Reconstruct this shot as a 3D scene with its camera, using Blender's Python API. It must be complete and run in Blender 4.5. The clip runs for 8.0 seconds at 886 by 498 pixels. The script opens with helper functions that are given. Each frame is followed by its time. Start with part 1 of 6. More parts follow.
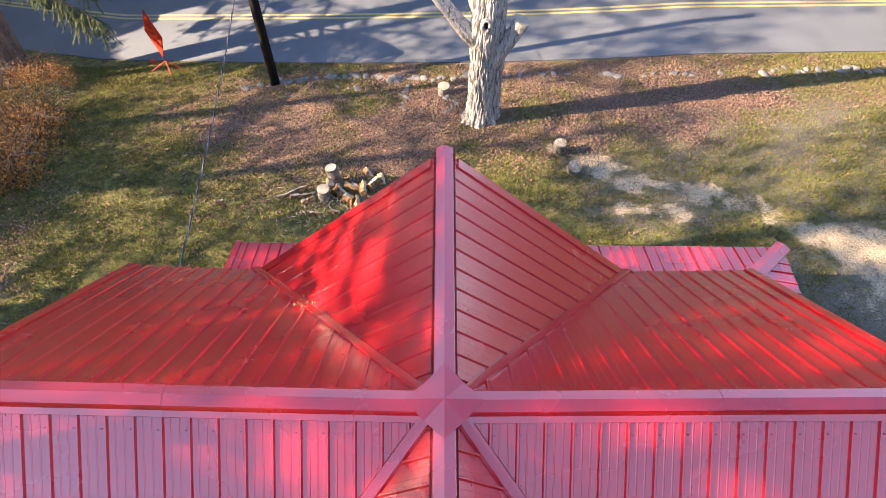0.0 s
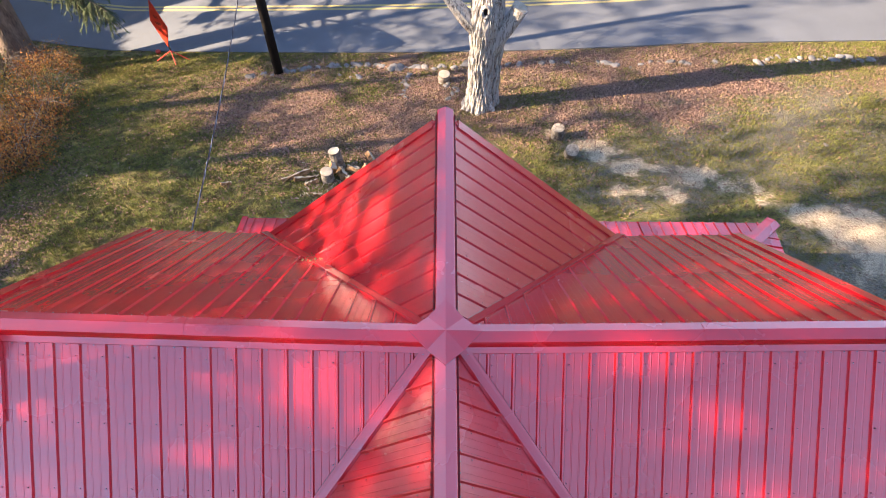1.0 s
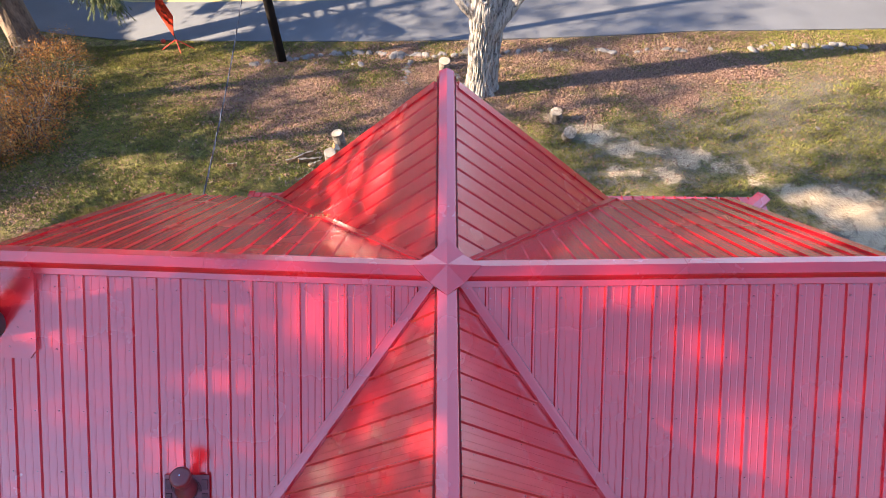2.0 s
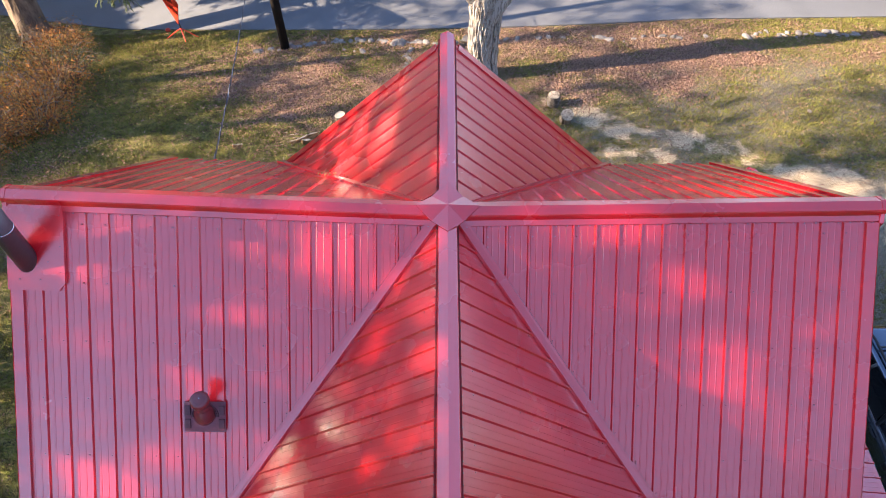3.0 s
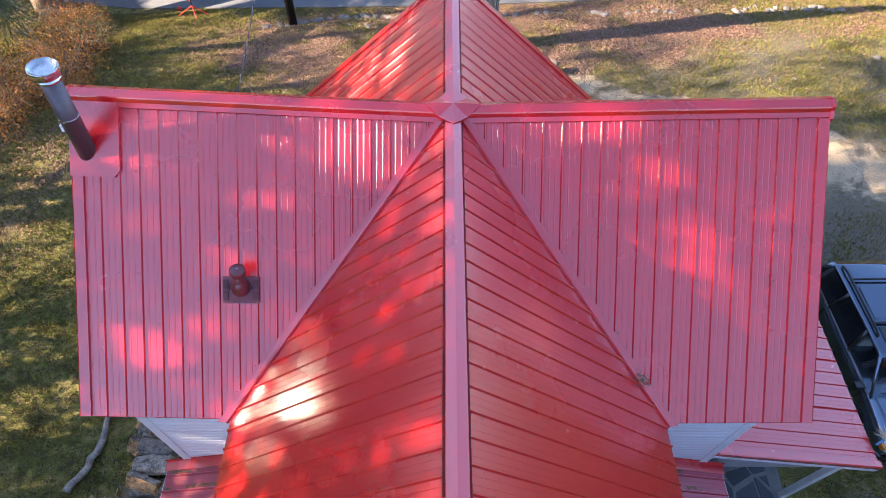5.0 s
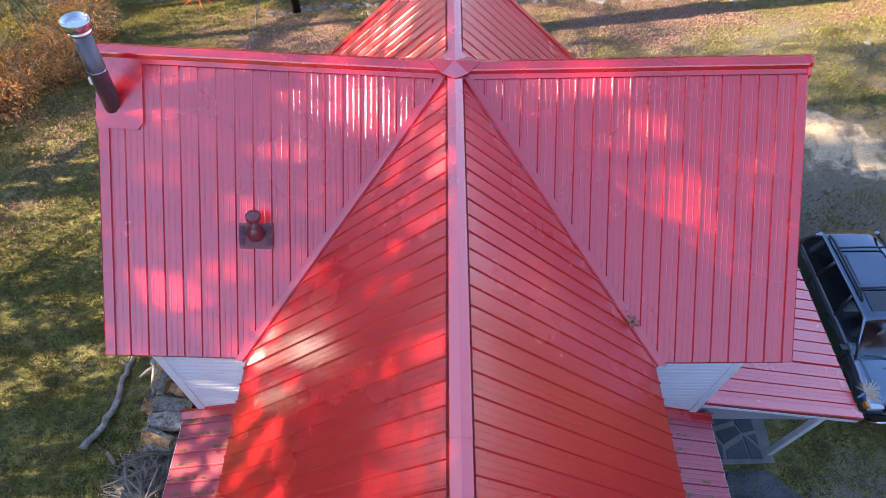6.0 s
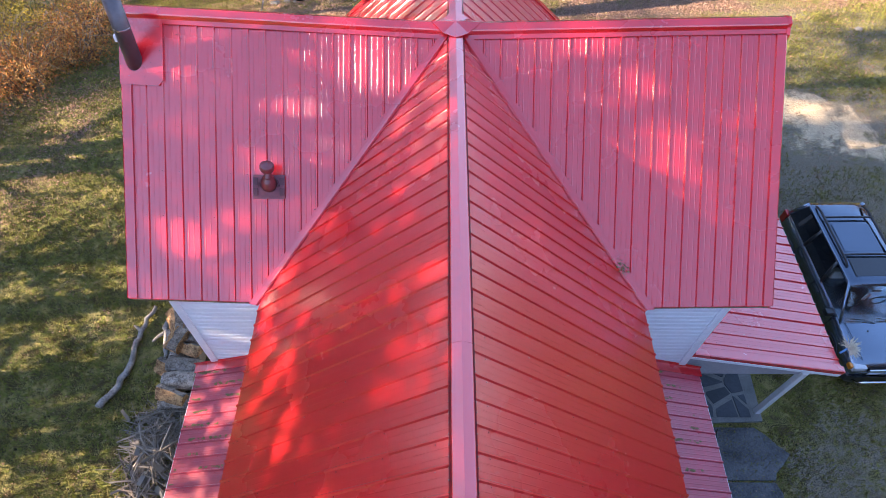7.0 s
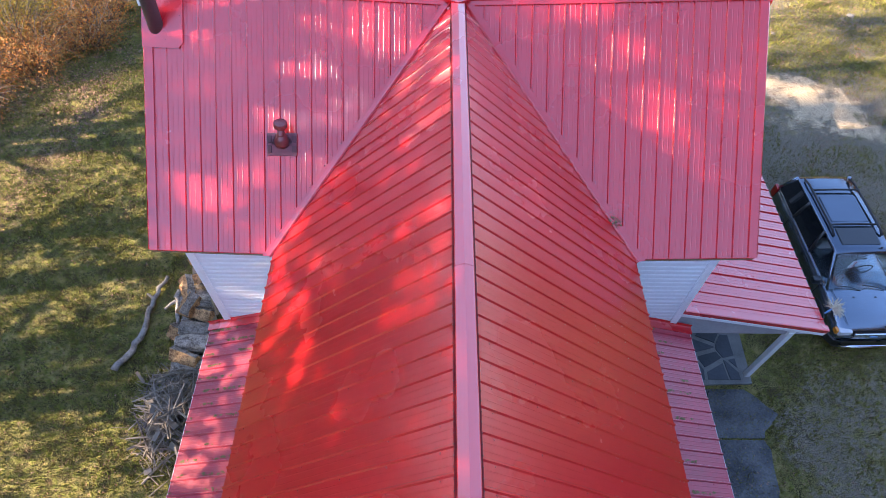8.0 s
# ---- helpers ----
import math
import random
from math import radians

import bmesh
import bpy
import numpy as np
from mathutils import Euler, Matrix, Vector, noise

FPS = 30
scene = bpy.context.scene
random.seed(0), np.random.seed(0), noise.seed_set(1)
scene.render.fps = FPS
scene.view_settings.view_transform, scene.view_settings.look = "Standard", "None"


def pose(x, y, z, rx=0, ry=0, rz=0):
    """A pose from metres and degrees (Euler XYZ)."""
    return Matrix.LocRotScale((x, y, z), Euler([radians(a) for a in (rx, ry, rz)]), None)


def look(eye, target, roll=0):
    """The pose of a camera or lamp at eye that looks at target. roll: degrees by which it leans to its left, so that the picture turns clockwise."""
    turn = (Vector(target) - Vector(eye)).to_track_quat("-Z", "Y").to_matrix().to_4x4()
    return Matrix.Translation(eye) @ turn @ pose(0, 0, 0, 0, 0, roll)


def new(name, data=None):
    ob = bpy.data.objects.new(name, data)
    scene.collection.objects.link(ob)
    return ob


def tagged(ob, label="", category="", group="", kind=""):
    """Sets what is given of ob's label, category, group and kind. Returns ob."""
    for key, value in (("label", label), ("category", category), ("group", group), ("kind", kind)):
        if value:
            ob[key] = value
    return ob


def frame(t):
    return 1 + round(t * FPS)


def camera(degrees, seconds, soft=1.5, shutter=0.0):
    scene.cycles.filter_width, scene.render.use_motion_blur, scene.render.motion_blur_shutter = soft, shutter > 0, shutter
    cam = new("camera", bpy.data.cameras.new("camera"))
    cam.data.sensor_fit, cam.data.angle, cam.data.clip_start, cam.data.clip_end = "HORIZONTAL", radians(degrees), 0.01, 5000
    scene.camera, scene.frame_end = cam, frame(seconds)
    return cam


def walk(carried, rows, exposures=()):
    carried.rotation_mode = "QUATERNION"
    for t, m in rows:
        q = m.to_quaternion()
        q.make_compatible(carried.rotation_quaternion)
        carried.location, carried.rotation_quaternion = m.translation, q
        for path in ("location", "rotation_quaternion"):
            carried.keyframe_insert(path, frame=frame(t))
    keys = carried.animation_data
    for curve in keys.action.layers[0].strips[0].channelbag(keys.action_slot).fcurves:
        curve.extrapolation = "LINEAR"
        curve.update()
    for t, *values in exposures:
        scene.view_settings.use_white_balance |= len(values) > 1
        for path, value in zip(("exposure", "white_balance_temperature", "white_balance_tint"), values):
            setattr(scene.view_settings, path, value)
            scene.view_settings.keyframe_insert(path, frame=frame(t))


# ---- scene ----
cam = camera(73.5, 8.0, soft=0.5)
# seconds, eye; one steady look for the whole flight, which goes straight back at one height
PATH = [
    (0.0, -0.07, -1.86, 11.81),
    (1.0, -0.08, -2.50, 11.82),
    (2.5, -0.10, -3.56, 11.80),
    (3.5, -0.11, -4.30, 11.78),
    (4.5, -0.15, -5.07, 11.77),
    (6.5, -0.21, -6.68, 11.77),
    (7.0, -0.22, -7.10, 11.77),
    (8.0, -0.26, -7.92, 11.78),
]
PITCH, YAW, ROLL = -54.185, 0.932, 1.28
AIM = Vector((math.sin(radians(YAW)) * math.cos(radians(PITCH)), math.cos(radians(YAW)) * math.cos(radians(PITCH)), math.sin(radians(PITCH))))
walk(cam, [(t, look((x, y, z), Vector((x, y, z)) + AIM * 5, ROLL)) for t, x, y, z in PATH], [(0.0, 2.18, 6750, 20), (4.5, 2.3, 6750, 20), (8.0, 2.6, 6750, 20)])

# ---- light: low autumn sun from the house's west side, clear sky ----
SUN_WAY = Vector((-0.891, -0.155, 0.428)).normalized()
SUN_ELEV = math.asin(SUN_WAY.z)
SUN_AZ = math.atan2(SUN_WAY.x, SUN_WAY.y)
world = bpy.data.worlds.new("world")
scene.world = world
world.use_nodes = True
wn = world.node_tree.nodes
wn.clear()
w_out = wn.new("ShaderNodeOutputWorld")
w_bg = wn.new("ShaderNodeBackground")
w_sky = wn.new("ShaderNodeTexSky")
w_sky.sky_type = "NISHITA"
w_sky.sun_disc = False
w_sky.sun_elevation = SUN_ELEV
w_sky.sun_rotation = SUN_AZ % (2 * math.pi)
w_sky.dust_density = 0.5
w_sky.ozone_density = 3.4
w_bg.inputs["Strength"].default_value = 0.125
world.node_tree.links.new(w_sky.outputs["Color"], w_bg.inputs["Color"])
world.node_tree.links.new(w_bg.outputs["Background"], w_out.inputs["Surface"])
sun = new("sun", bpy.data.lights.new("sun", "SUN"))
sun.data.energy = 5.0
sun.data.angle = radians(0.53)
sun.data.color = (1.0, 0.86, 0.64)
sun.matrix_world = look((0, 0, 40), Vector((0, 0, 40)) - SUN_WAY)


# ---- materials ----
def mat(name, a, b=None, rough=0.6, metal=0.0, scale=3.0, fine=40.0, bump=0.0, bump_scale=60.0, island=None, random_tint=0.0,
        spec=0.5, coat=0.0, rough_var=0.08, stretch=(1, 1, 1), edge=(0.35, 0.65), coat_ior=1.5, bump_stretch=None):
    """A procedural surface: two colours mixed by a coarse and a fine noise, with relief."""
    m = bpy.data.materials.new(name)
    m.use_nodes = True
    nt = m.node_tree
    n, l = nt.nodes, nt.links
    bs = n["Principled BSDF"]
    b = b or tuple(c * 0.8 for c in a)
    if rough >= 0.7 and spec == 0.5:
        spec = 0.15
    geo = n.new("ShaderNodeNewGeometry")
    mp = n.new("ShaderNodeMapping")
    mp.inputs["Scale"].default_value = stretch
    l.new(geo.outputs["Position"], mp.inputs["Vector"])
    n1 = n.new("ShaderNodeTexNoise")
    n1.inputs["Scale"].default_value = scale
    n1.inputs["Detail"].default_value = 5
    n2 = n.new("ShaderNodeTexNoise")
    n2.inputs["Scale"].default_value = fine
    n2.inputs["Detail"].default_value = 4
    l.new(mp.outputs["Vector"], n1.inputs["Vector"])
    l.new(mp.outputs["Vector"], n2.inputs["Vector"])
    mx = n.new("ShaderNodeMath")
    mx.operation = "MULTIPLY_ADD"
    mx.inputs[1].default_value = 0.45
    l.new(n2.outputs["Fac"], mx.inputs[0])
    half = n.new("ShaderNodeMath")
    half.operation = "MULTIPLY"
    half.inputs[1].default_value = 0.55
    l.new(n1.outputs["Fac"], half.inputs[0])
    l.new(half.outputs[0], mx.inputs[2])
    ramp = n.new("ShaderNodeValToRGB")
    ramp.color_ramp.elements[0].position, ramp.color_ramp.elements[1].position = edge
    ramp.color_ramp.elements[0].color = (*b, 1)
    ramp.color_ramp.elements[1].color = (*a, 1)
    l.new(mx.outputs[0], ramp.inputs["Fac"])
    colour = ramp.outputs["Color"]
    if island:
        r2 = n.new("ShaderNodeValToRGB")
        el = r2.color_ramp.elements
        while len(el) < len(island):
            el.new(0.5)
        for i, c in enumerate(island):
            el[i].position = i / (len(island) - 1)
            el[i].color = (*c, 1)
        l.new(geo.outputs["Random Per Island"], r2.inputs["Fac"])
        mul = n.new("ShaderNodeMix")
        mul.data_type, mul.blend_type = "RGBA", "MIX"
        mul.inputs[0].default_value = 0.8
        l.new(colour, mul.inputs[6])
        l.new(r2.outputs["Color"], mul.inputs[7])
        colour = mul.outputs[2]
    if random_tint:
        oi = n.new("ShaderNodeObjectInfo")
        mr = n.new("ShaderNodeMapRange")
        mr.inputs["To Min"].default_value = 1 - random_tint
        mr.inputs["To Max"].default_value = 1 + random_tint
        l.new(oi.outputs["Random"], mr.inputs["Value"])
        hs = n.new("ShaderNodeHueSaturation")
        l.new(mr.outputs["Result"], hs.inputs["Value"])
        l.new(colour, hs.inputs["Color"])
        colour = hs.outputs["Color"]
    l.new(colour, bs.inputs["Base Color"])
    rr = n.new("ShaderNodeMapRange")
    rr.inputs["To Min"].default_value = max(0.02, rough - rough_var)
    rr.inputs["To Max"].default_value = min(1, rough + rough_var)
    l.new(n1.outputs["Fac"], rr.inputs["Value"])
    l.new(rr.outputs["Result"], bs.inputs["Roughness"])
    bs.inputs["Metallic"].default_value = metal
    bs.inputs["Specular IOR Level"].default_value = spec
    bs.inputs["Coat Weight"].default_value = coat
    bs.inputs["Coat IOR"].default_value = coat_ior
    bs.inputs["Coat Roughness"].default_value = max(0.03, rough * 0.8) if coat_ior > 1.5 else 0.03
    if bump:
        n3 = n.new("ShaderNodeTexNoise")
        n3.inputs["Scale"].default_value = bump_scale
        n3.inputs["Detail"].default_value = 4
        l.new(mp.outputs["Vector"], n3.inputs["Vector"])
        if bump_stretch:
            mp2 = n.new("ShaderNodeMapping")
            mp2.inputs["Scale"].default_value = bump_stretch
            l.new(geo.outputs["Position"], mp2.inputs["Vector"])
            l.new(mp2.outputs["Vector"], n3.inputs["Vector"])
            n3.inputs["Detail"].default_value = 1.5
        bp = n.new("ShaderNodeBump")
        bp.inputs["Strength"].default_value = min(1, bump)
        bp.inputs["Distance"].default_value = 0.02
        l.new(n3.outputs["Fac"], bp.inputs["Height"])
        l.new(bp.outputs["Normal"], bs.inputs["Normal"])
    return m


RED_PAINT = dict(a=(0.68, 0.008, 0.014), b=(0.62, 0.007, 0.013), rough=0.27, scale=0.9, fine=9, random_tint=0.04, spec=0.6, coat=1.0, coat_ior=1.82, rough_var=0.03)
RED = mat("red_painted_steel", **RED_PAINT)
# ribbed sheets have a faint waviness drawn out along their ribs
RED_NORTH = mat("red_ribbed_sheet_a", bump=0.10, bump_scale=1.0, bump_stretch=(9.0, 0.22, 0.22), **RED_PAINT)
RED_WEST = mat("red_ribbed_sheet_b", bump=0.06, bump_scale=1.0, bump_stretch=(0.22, 9.0, 0.22), **RED_PAINT)
RED_OLD = mat("weathered_red_steel", (0.48, 0.018, 0.045), (0.36, 0.022, 0.040), rough=0.42, scale=1.6, fine=14, bump=0.05, bump_scale=3, random_tint=0.07, spec=0.5, coat=0.6, coat_ior=1.65)
MOSS = mat("dry_leaf_debris", (0.26, 0.20, 0.09), (0.14, 0.11, 0.05), rough=0.95, scale=8, fine=60, bump=0.6, bump_scale=40)
WHITE = mat("white_vinyl", (0.78, 0.80, 0.82), (0.70, 0.72, 0.74), rough=0.45, scale=1.2, fine=18, bump=0.05, bump_scale=30)
WHITE_TRIM = mat("white_painted_trim", (0.82, 0.83, 0.84), (0.70, 0.71, 0.72), rough=0.5, scale=2, fine=20)
GREY_PANEL = mat("grey_soffit", (0.42, 0.40, 0.42), (0.34, 0.32, 0.34), rough=0.7, scale=2, fine=20)
WOOD_DECK = mat("roof_deck_wood", (0.25, 0.17, 0.10), rough=0.8)
STEEL = mat("galvanised_steel", (0.135, 0.108, 0.118), (0.10, 0.080, 0.088), rough=0.40, metal=0.5, scale=2, fine=25, bump=0.05, bump_scale=6)
STEEL_BRIGHT = mat("polished_steel", (0.62, 0.62, 0.62), (0.48, 0.48, 0.48), rough=0.20, metal=1.0, scale=4, fine=25)
DARK = mat("dark_gap", (0.02, 0.015, 0.015), (0.012, 0.01, 0.01), rough=0.9)
BOOT = mat("brown_red_boot", (0.22, 0.035, 0.034), (0.16, 0.026, 0.026), rough=0.30, scale=4, fine=30, spec=0.6, coat=0.3)
BOOT_BASE = mat("grey_brown_boot_plate", (0.27, 0.09, 0.10), (0.20, 0.07, 0.08), rough=0.7, scale=6, fine=40, spec=0.2)
BOOT_PAD = mat("dark_moulded_relief", (0.15, 0.05, 0.058), (0.11, 0.04, 0.045), rough=0.6, scale=6, fine=40, spec=0.3)
ASPHALT = mat("asphalt", (0.175, 0.182, 0.190), (0.128, 0.134, 0.141), rough=0.75, scale=0.5, fine=45, bump=0.25, bump_scale=90)
YELLOW = mat("road_line_yellow", (0.56, 0.43, 0.16), (0.40, 0.33, 0.15), rough=0.7, scale=3, fine=50)
ROCK = mat("field_stone", (0.29, 0.265, 0.235), (0.15, 0.135, 0.12), rough=0.85, scale=4, fine=30, bump=0.5, bump_scale=30, random_tint=0.2)
BARK = mat("grey_bark", (0.55, 0.50, 0.43), (0.12, 0.095, 0.075), rough=0.9, scale=15, fine=60, bump=1.0, bump_scale=34, stretch=(1, 1, 0.28), edge=(0.38, 0.52))
# the dark bark made paler, so the conifer's trunk looks sunlit
LIT_BARK = mat("sunlit_conifer_bark", (0.34, 0.25, 0.18), (0.11, 0.08, 0.06), rough=0.95, scale=4, fine=25, bump=1.0, bump_scale=18, stretch=(1, 1, 0.3))
BARK_DARK = mat("dark_bark", (0.15, 0.11, 0.08), (0.06, 0.045, 0.035), rough=0.95, scale=4, fine=25, bump=1.0, bump_scale=18, stretch=(1, 1, 0.3))
POLE_WOOD = mat("creosoted_pole", (0.022, 0.016, 0.012), (0.010, 0.008, 0.006), rough=0.9, spec=0.2, scale=3, fine=30, bump=0.4, stretch=(1, 1, 0.15))
CUT = mat("fresh_cut_wood", (0.60, 0.50, 0.37), (0.38, 0.30, 0.20), rough=0.85, scale=5, fine=40, bump=0.2, random_tint=0.12)
CUT_OLD = mat("weathered_cut_wood", (0.56, 0.46, 0.33), (0.17, 0.125, 0.085), rough=0.9, scale=9, fine=50, bump=0.4, edge=(0.40, 0.60))
LOG_BARK = mat("log_bark", (0.42, 0.36, 0.30), (0.11, 0.085, 0.065), rough=0.95, scale=7, fine=35, bump=0.9, bump_scale=25, random_tint=0.3, edge=(0.38, 0.60))
SPLIT = mat("split_firewood", (0.56, 0.32, 0.15), (0.16, 0.08, 0.04), rough=0.85, scale=9, fine=40, bump=0.8, bump_scale=30, random_tint=0.4, edge=(0.40, 0.58))
STICK = mat("weathered_sticks", (0.28, 0.24, 0.19), (0.13, 0.105, 0.085), rough=0.9, scale=4, fine=30, island=[(0.12, 0.09, 0.07), (0.34, 0.29, 0.235), (0.20, 0.155, 0.11)])
SLATE = mat("slate_flag", (0.060, 0.070, 0.080), (0.035, 0.042, 0.050), rough=0.55, scale=3, fine=25, bump=0.3, bump_scale=20, random_tint=0.25)
MORTAR = mat("concrete_mortar", (0.25, 0.25, 0.235), (0.14, 0.14, 0.13), rough=0.9, scale=3, fine=40, bump=0.3)
CONCRETE = mat("old_dark_concrete", (0.17, 0.172, 0.17), (0.050, 0.052, 0.054), rough=0.85, scale=2.2, fine=34, bump=0.4, bump_scale=35, edge=(0.36, 0.66))
ORANGE = mat("orange_sign_sheeting", (0.72, 0.055, 0.025), (0.62, 0.045, 0.02), rough=0.4, scale=3, fine=20)
BLACK = mat("black_plastic", (0.018, 0.018, 0.020), (0.010, 0.010, 0.011), rough=0.45, scale=6, fine=40)
TYRE = mat("tyre_rubber", (0.022, 0.022, 0.023), (0.013, 0.013, 0.013), rough=0.85, scale=8, fine=60, bump=0.2)
CAR_PAINT = mat("blue_grey_car_paint", (0.19, 0.245, 0.31), (0.17, 0.22, 0.285), rough=0.22, metal=0.9, scale=1.5, fine=60, coat=1.0, rough_var=0.03)
CAR_DARK = mat("black_car_cladding", (0.020, 0.022, 0.026), (0.014, 0.015, 0.018), rough=0.3, scale=3, fine=30, coat=0.5)
CHROME = mat("chrome", (0.75, 0.76, 0.78), (0.68, 0.69, 0.70), rough=0.12, metal=1.0)
LAMP_GLASS = mat("headlamp_lens", (0.62, 0.64, 0.66), (0.50, 0.52, 0.54), rough=0.12, coat=1.0)
AMBER = mat("amber_lens", (0.80, 0.26, 0.02), (0.70, 0.20, 0.02), rough=0.2, coat=0.6)
RED_LENS = mat("red_lens", (0.45, 0.012, 0.012), (0.36, 0.01, 0.01), rough=0.2, coat=0.6)
# body paint again, darkened where the roof would mirror the dim overhead sky
CAR_PAINT_DIM = mat("car_paint_dim_sky", (0.105, 0.140, 0.19), (0.095, 0.126, 0.17), rough=0.18, metal=0.9, scale=1.5, fine=60, coat=0.6, rough_var=0.03)
SEAT = mat("grey_seat_cloth", (0.72, 0.73, 0.71), (0.58, 0.58, 0.57), rough=0.9)
PAPER = mat("pale_papers", (0.70, 0.70, 0.66), (0.58, 0.58, 0.55), rough=0.8)
PLUME = mat("dry_grass_plume", (0.66, 0.58, 0.44), (0.50, 0.42, 0.30), rough=0.95)
BLUE_PLASTIC = mat("blue_plastic", (0.10, 0.24, 0.45), (0.08, 0.19, 0.38), rough=0.5)
WIRE = mat("service_cable", (0.30, 0.30, 0.31), (0.10, 0.10, 0.10), rough=0.6, scale=6, fine=20)
LITTER = mat("fallen_leaves", (0.34, 0.22, 0.14), (0.22, 0.13, 0.08), rough=0.85,
             island=[(0.15, 0.070, 0.046), (0.33, 0.185, 0.13), (0.22, 0.11, 0.075), (0.40, 0.26, 0.195), (0.08, 0.042, 0.030), (0.34, 0.22, 0.11)])
GRASS = mat("lawn_blades", (0.10, 0.14, 0.03), (0.06, 0.09, 0.02), rough=0.8, scale=0.6,
            island=[(0.17, 0.185, 0.028), (0.27, 0.275, 0.042), (0.10, 0.098, 0.024), (0.34, 0.28, 0.10), (0.23, 0.215, 0.042), (0.18, 0.120, 0.055), (0.13, 0.085, 0.045)])
LEAF_GREEN = mat("dull_green_leaves", (0.10, 0.12, 0.04), (0.06, 0.08, 0.03), rough=0.7, island=[(0.07, 0.10, 0.03), (0.14, 0.15, 0.045), (0.22, 0.18, 0.05)])
LEAF_RUST = mat("rust_orange_leaves", (0.36, 0.13, 0.035), (0.22, 0.085, 0.03), rough=0.8,
                island=[(0.60, 0.19, 0.035), (0.42, 0.13, 0.035), (0.62, 0.32, 0.06), (0.24, 0.10, 0.045), (0.46, 0.30, 0.12), (0.20, 0.17, 0.05)])
LEAF_YELLOW = mat("yellow_leaves", (0.50, 0.33, 0.04), (0.30, 0.22, 0.04), rough=0.75, island=[(0.52, 0.34, 0.04), (0.36, 0.28, 0.05), (0.14, 0.15, 0.04)])
NEEDLES = mat("conifer_needles", (0.09, 0.11, 0.045), (0.05, 0.07, 0.03), rough=0.8, island=[(0.06, 0.085, 0.035), (0.11, 0.13, 0.05), (0.15, 0.15, 0.07)])


def glass_material():
    m = bpy.data.materials.new("car_glass")
    m.use_nodes = True
    bs = m.node_tree.nodes["Principled BSDF"]
    bs.inputs["Base Color"].default_value = (0.88, 0.94, 0.93, 1)
    bs.inputs["Roughness"].default_value = 0.03
    bs.inputs["Transmission Weight"].default_value = 1.0
    bs.inputs["IOR"].default_value = 1.5
    return m


GLASS = glass_material()
DARK_GLASS = mat("privacy_glass", (0.008, 0.010, 0.012), (0.006, 0.008, 0.010), rough=0.05, spec=0.6, coat=0.5, rough_var=0.02)


# ---- building helpers ----
def part(name, bm, material, parent=None, label="", smooth=False):
    me = bpy.data.meshes.new(name)
    bmesh.ops.recalc_face_normals(bm, faces=bm.faces[:])
    for f in bm.faces:
        f.smooth = smooth
    bm.to_mesh(me)
    bm.free()
    me.materials.append(material)
    ob = new(name, me)
    if parent is not None:
        ob.parent = parent
    if label:
        ob["label"] = label
    return ob


def raw(name, verts, faces, material, parent=None, smooth=False):
    me = bpy.data.meshes.new(name)
    me.from_pydata([tuple(v) for v in verts], [], [tuple(f) for f in faces])
    me.materials.append(material)
    if smooth:
        me.polygons.foreach_set("use_smooth", [True] * len(me.polygons))
    me.update()
    ob = new(name, me)
    if parent is not None:
        ob.parent = parent
    return ob


def cards(name, verts, material, parent=None):
    """One mesh of loose small faces from an array of faces by corners by xyz."""
    n, k = verts.shape[:2]
    me = bpy.data.meshes.new(name)
    me.vertices.add(n * k)
    me.vertices.foreach_set("co", verts.reshape(-1).astype(np.float32))
    me.loops.add(n * k)
    me.loops.foreach_set("vertex_index", np.arange(n * k, dtype=np.int32))
    me.polygons.add(n)
    me.polygons.foreach_set("loop_start", np.arange(0, n * k, k, dtype=np.int32))
    me.materials.append(material)
    me.update(calc_edges=True)
    ob = new(name, me)
    if parent is not None:
        ob.parent = parent
    return ob


def thing(name, label, category, group="", at=(0, 0, 0), rz=0.0):
    ob = new(name)
    ob.matrix_world = pose(*at, 0, 0, rz)
    ob.empty_display_size = 0.2
    return tagged(ob, label, category, group)


def box(bm, x0, x1, y0, y1, z0, z1, bevel=0.0, turn=None):
    made = bmesh.ops.create_cube(bm, size=1.0, matrix=Matrix.Translation(((x0 + x1) / 2, (y0 + y1) / 2, (z0 + z1) / 2)) @ Matrix.Diagonal((x1 - x0, y1 - y0, z1 - z0, 1)))
    vs = made["verts"]
    if bevel:
        es = {e for v in vs for e in v.link_edges}
        r = bmesh.ops.bevel(bm, geom=list(es), offset=bevel, segments=2, affect="EDGES", profile=0.6)
        vs = r["verts"] or vs
        vs = list({v for f in r["faces"] for v in f.verts} | {v for v in vs if v.is_valid})
    if turn is not None:
        bmesh.ops.transform(bm, matrix=turn, verts=[v for v in vs if v.is_valid])
    return vs


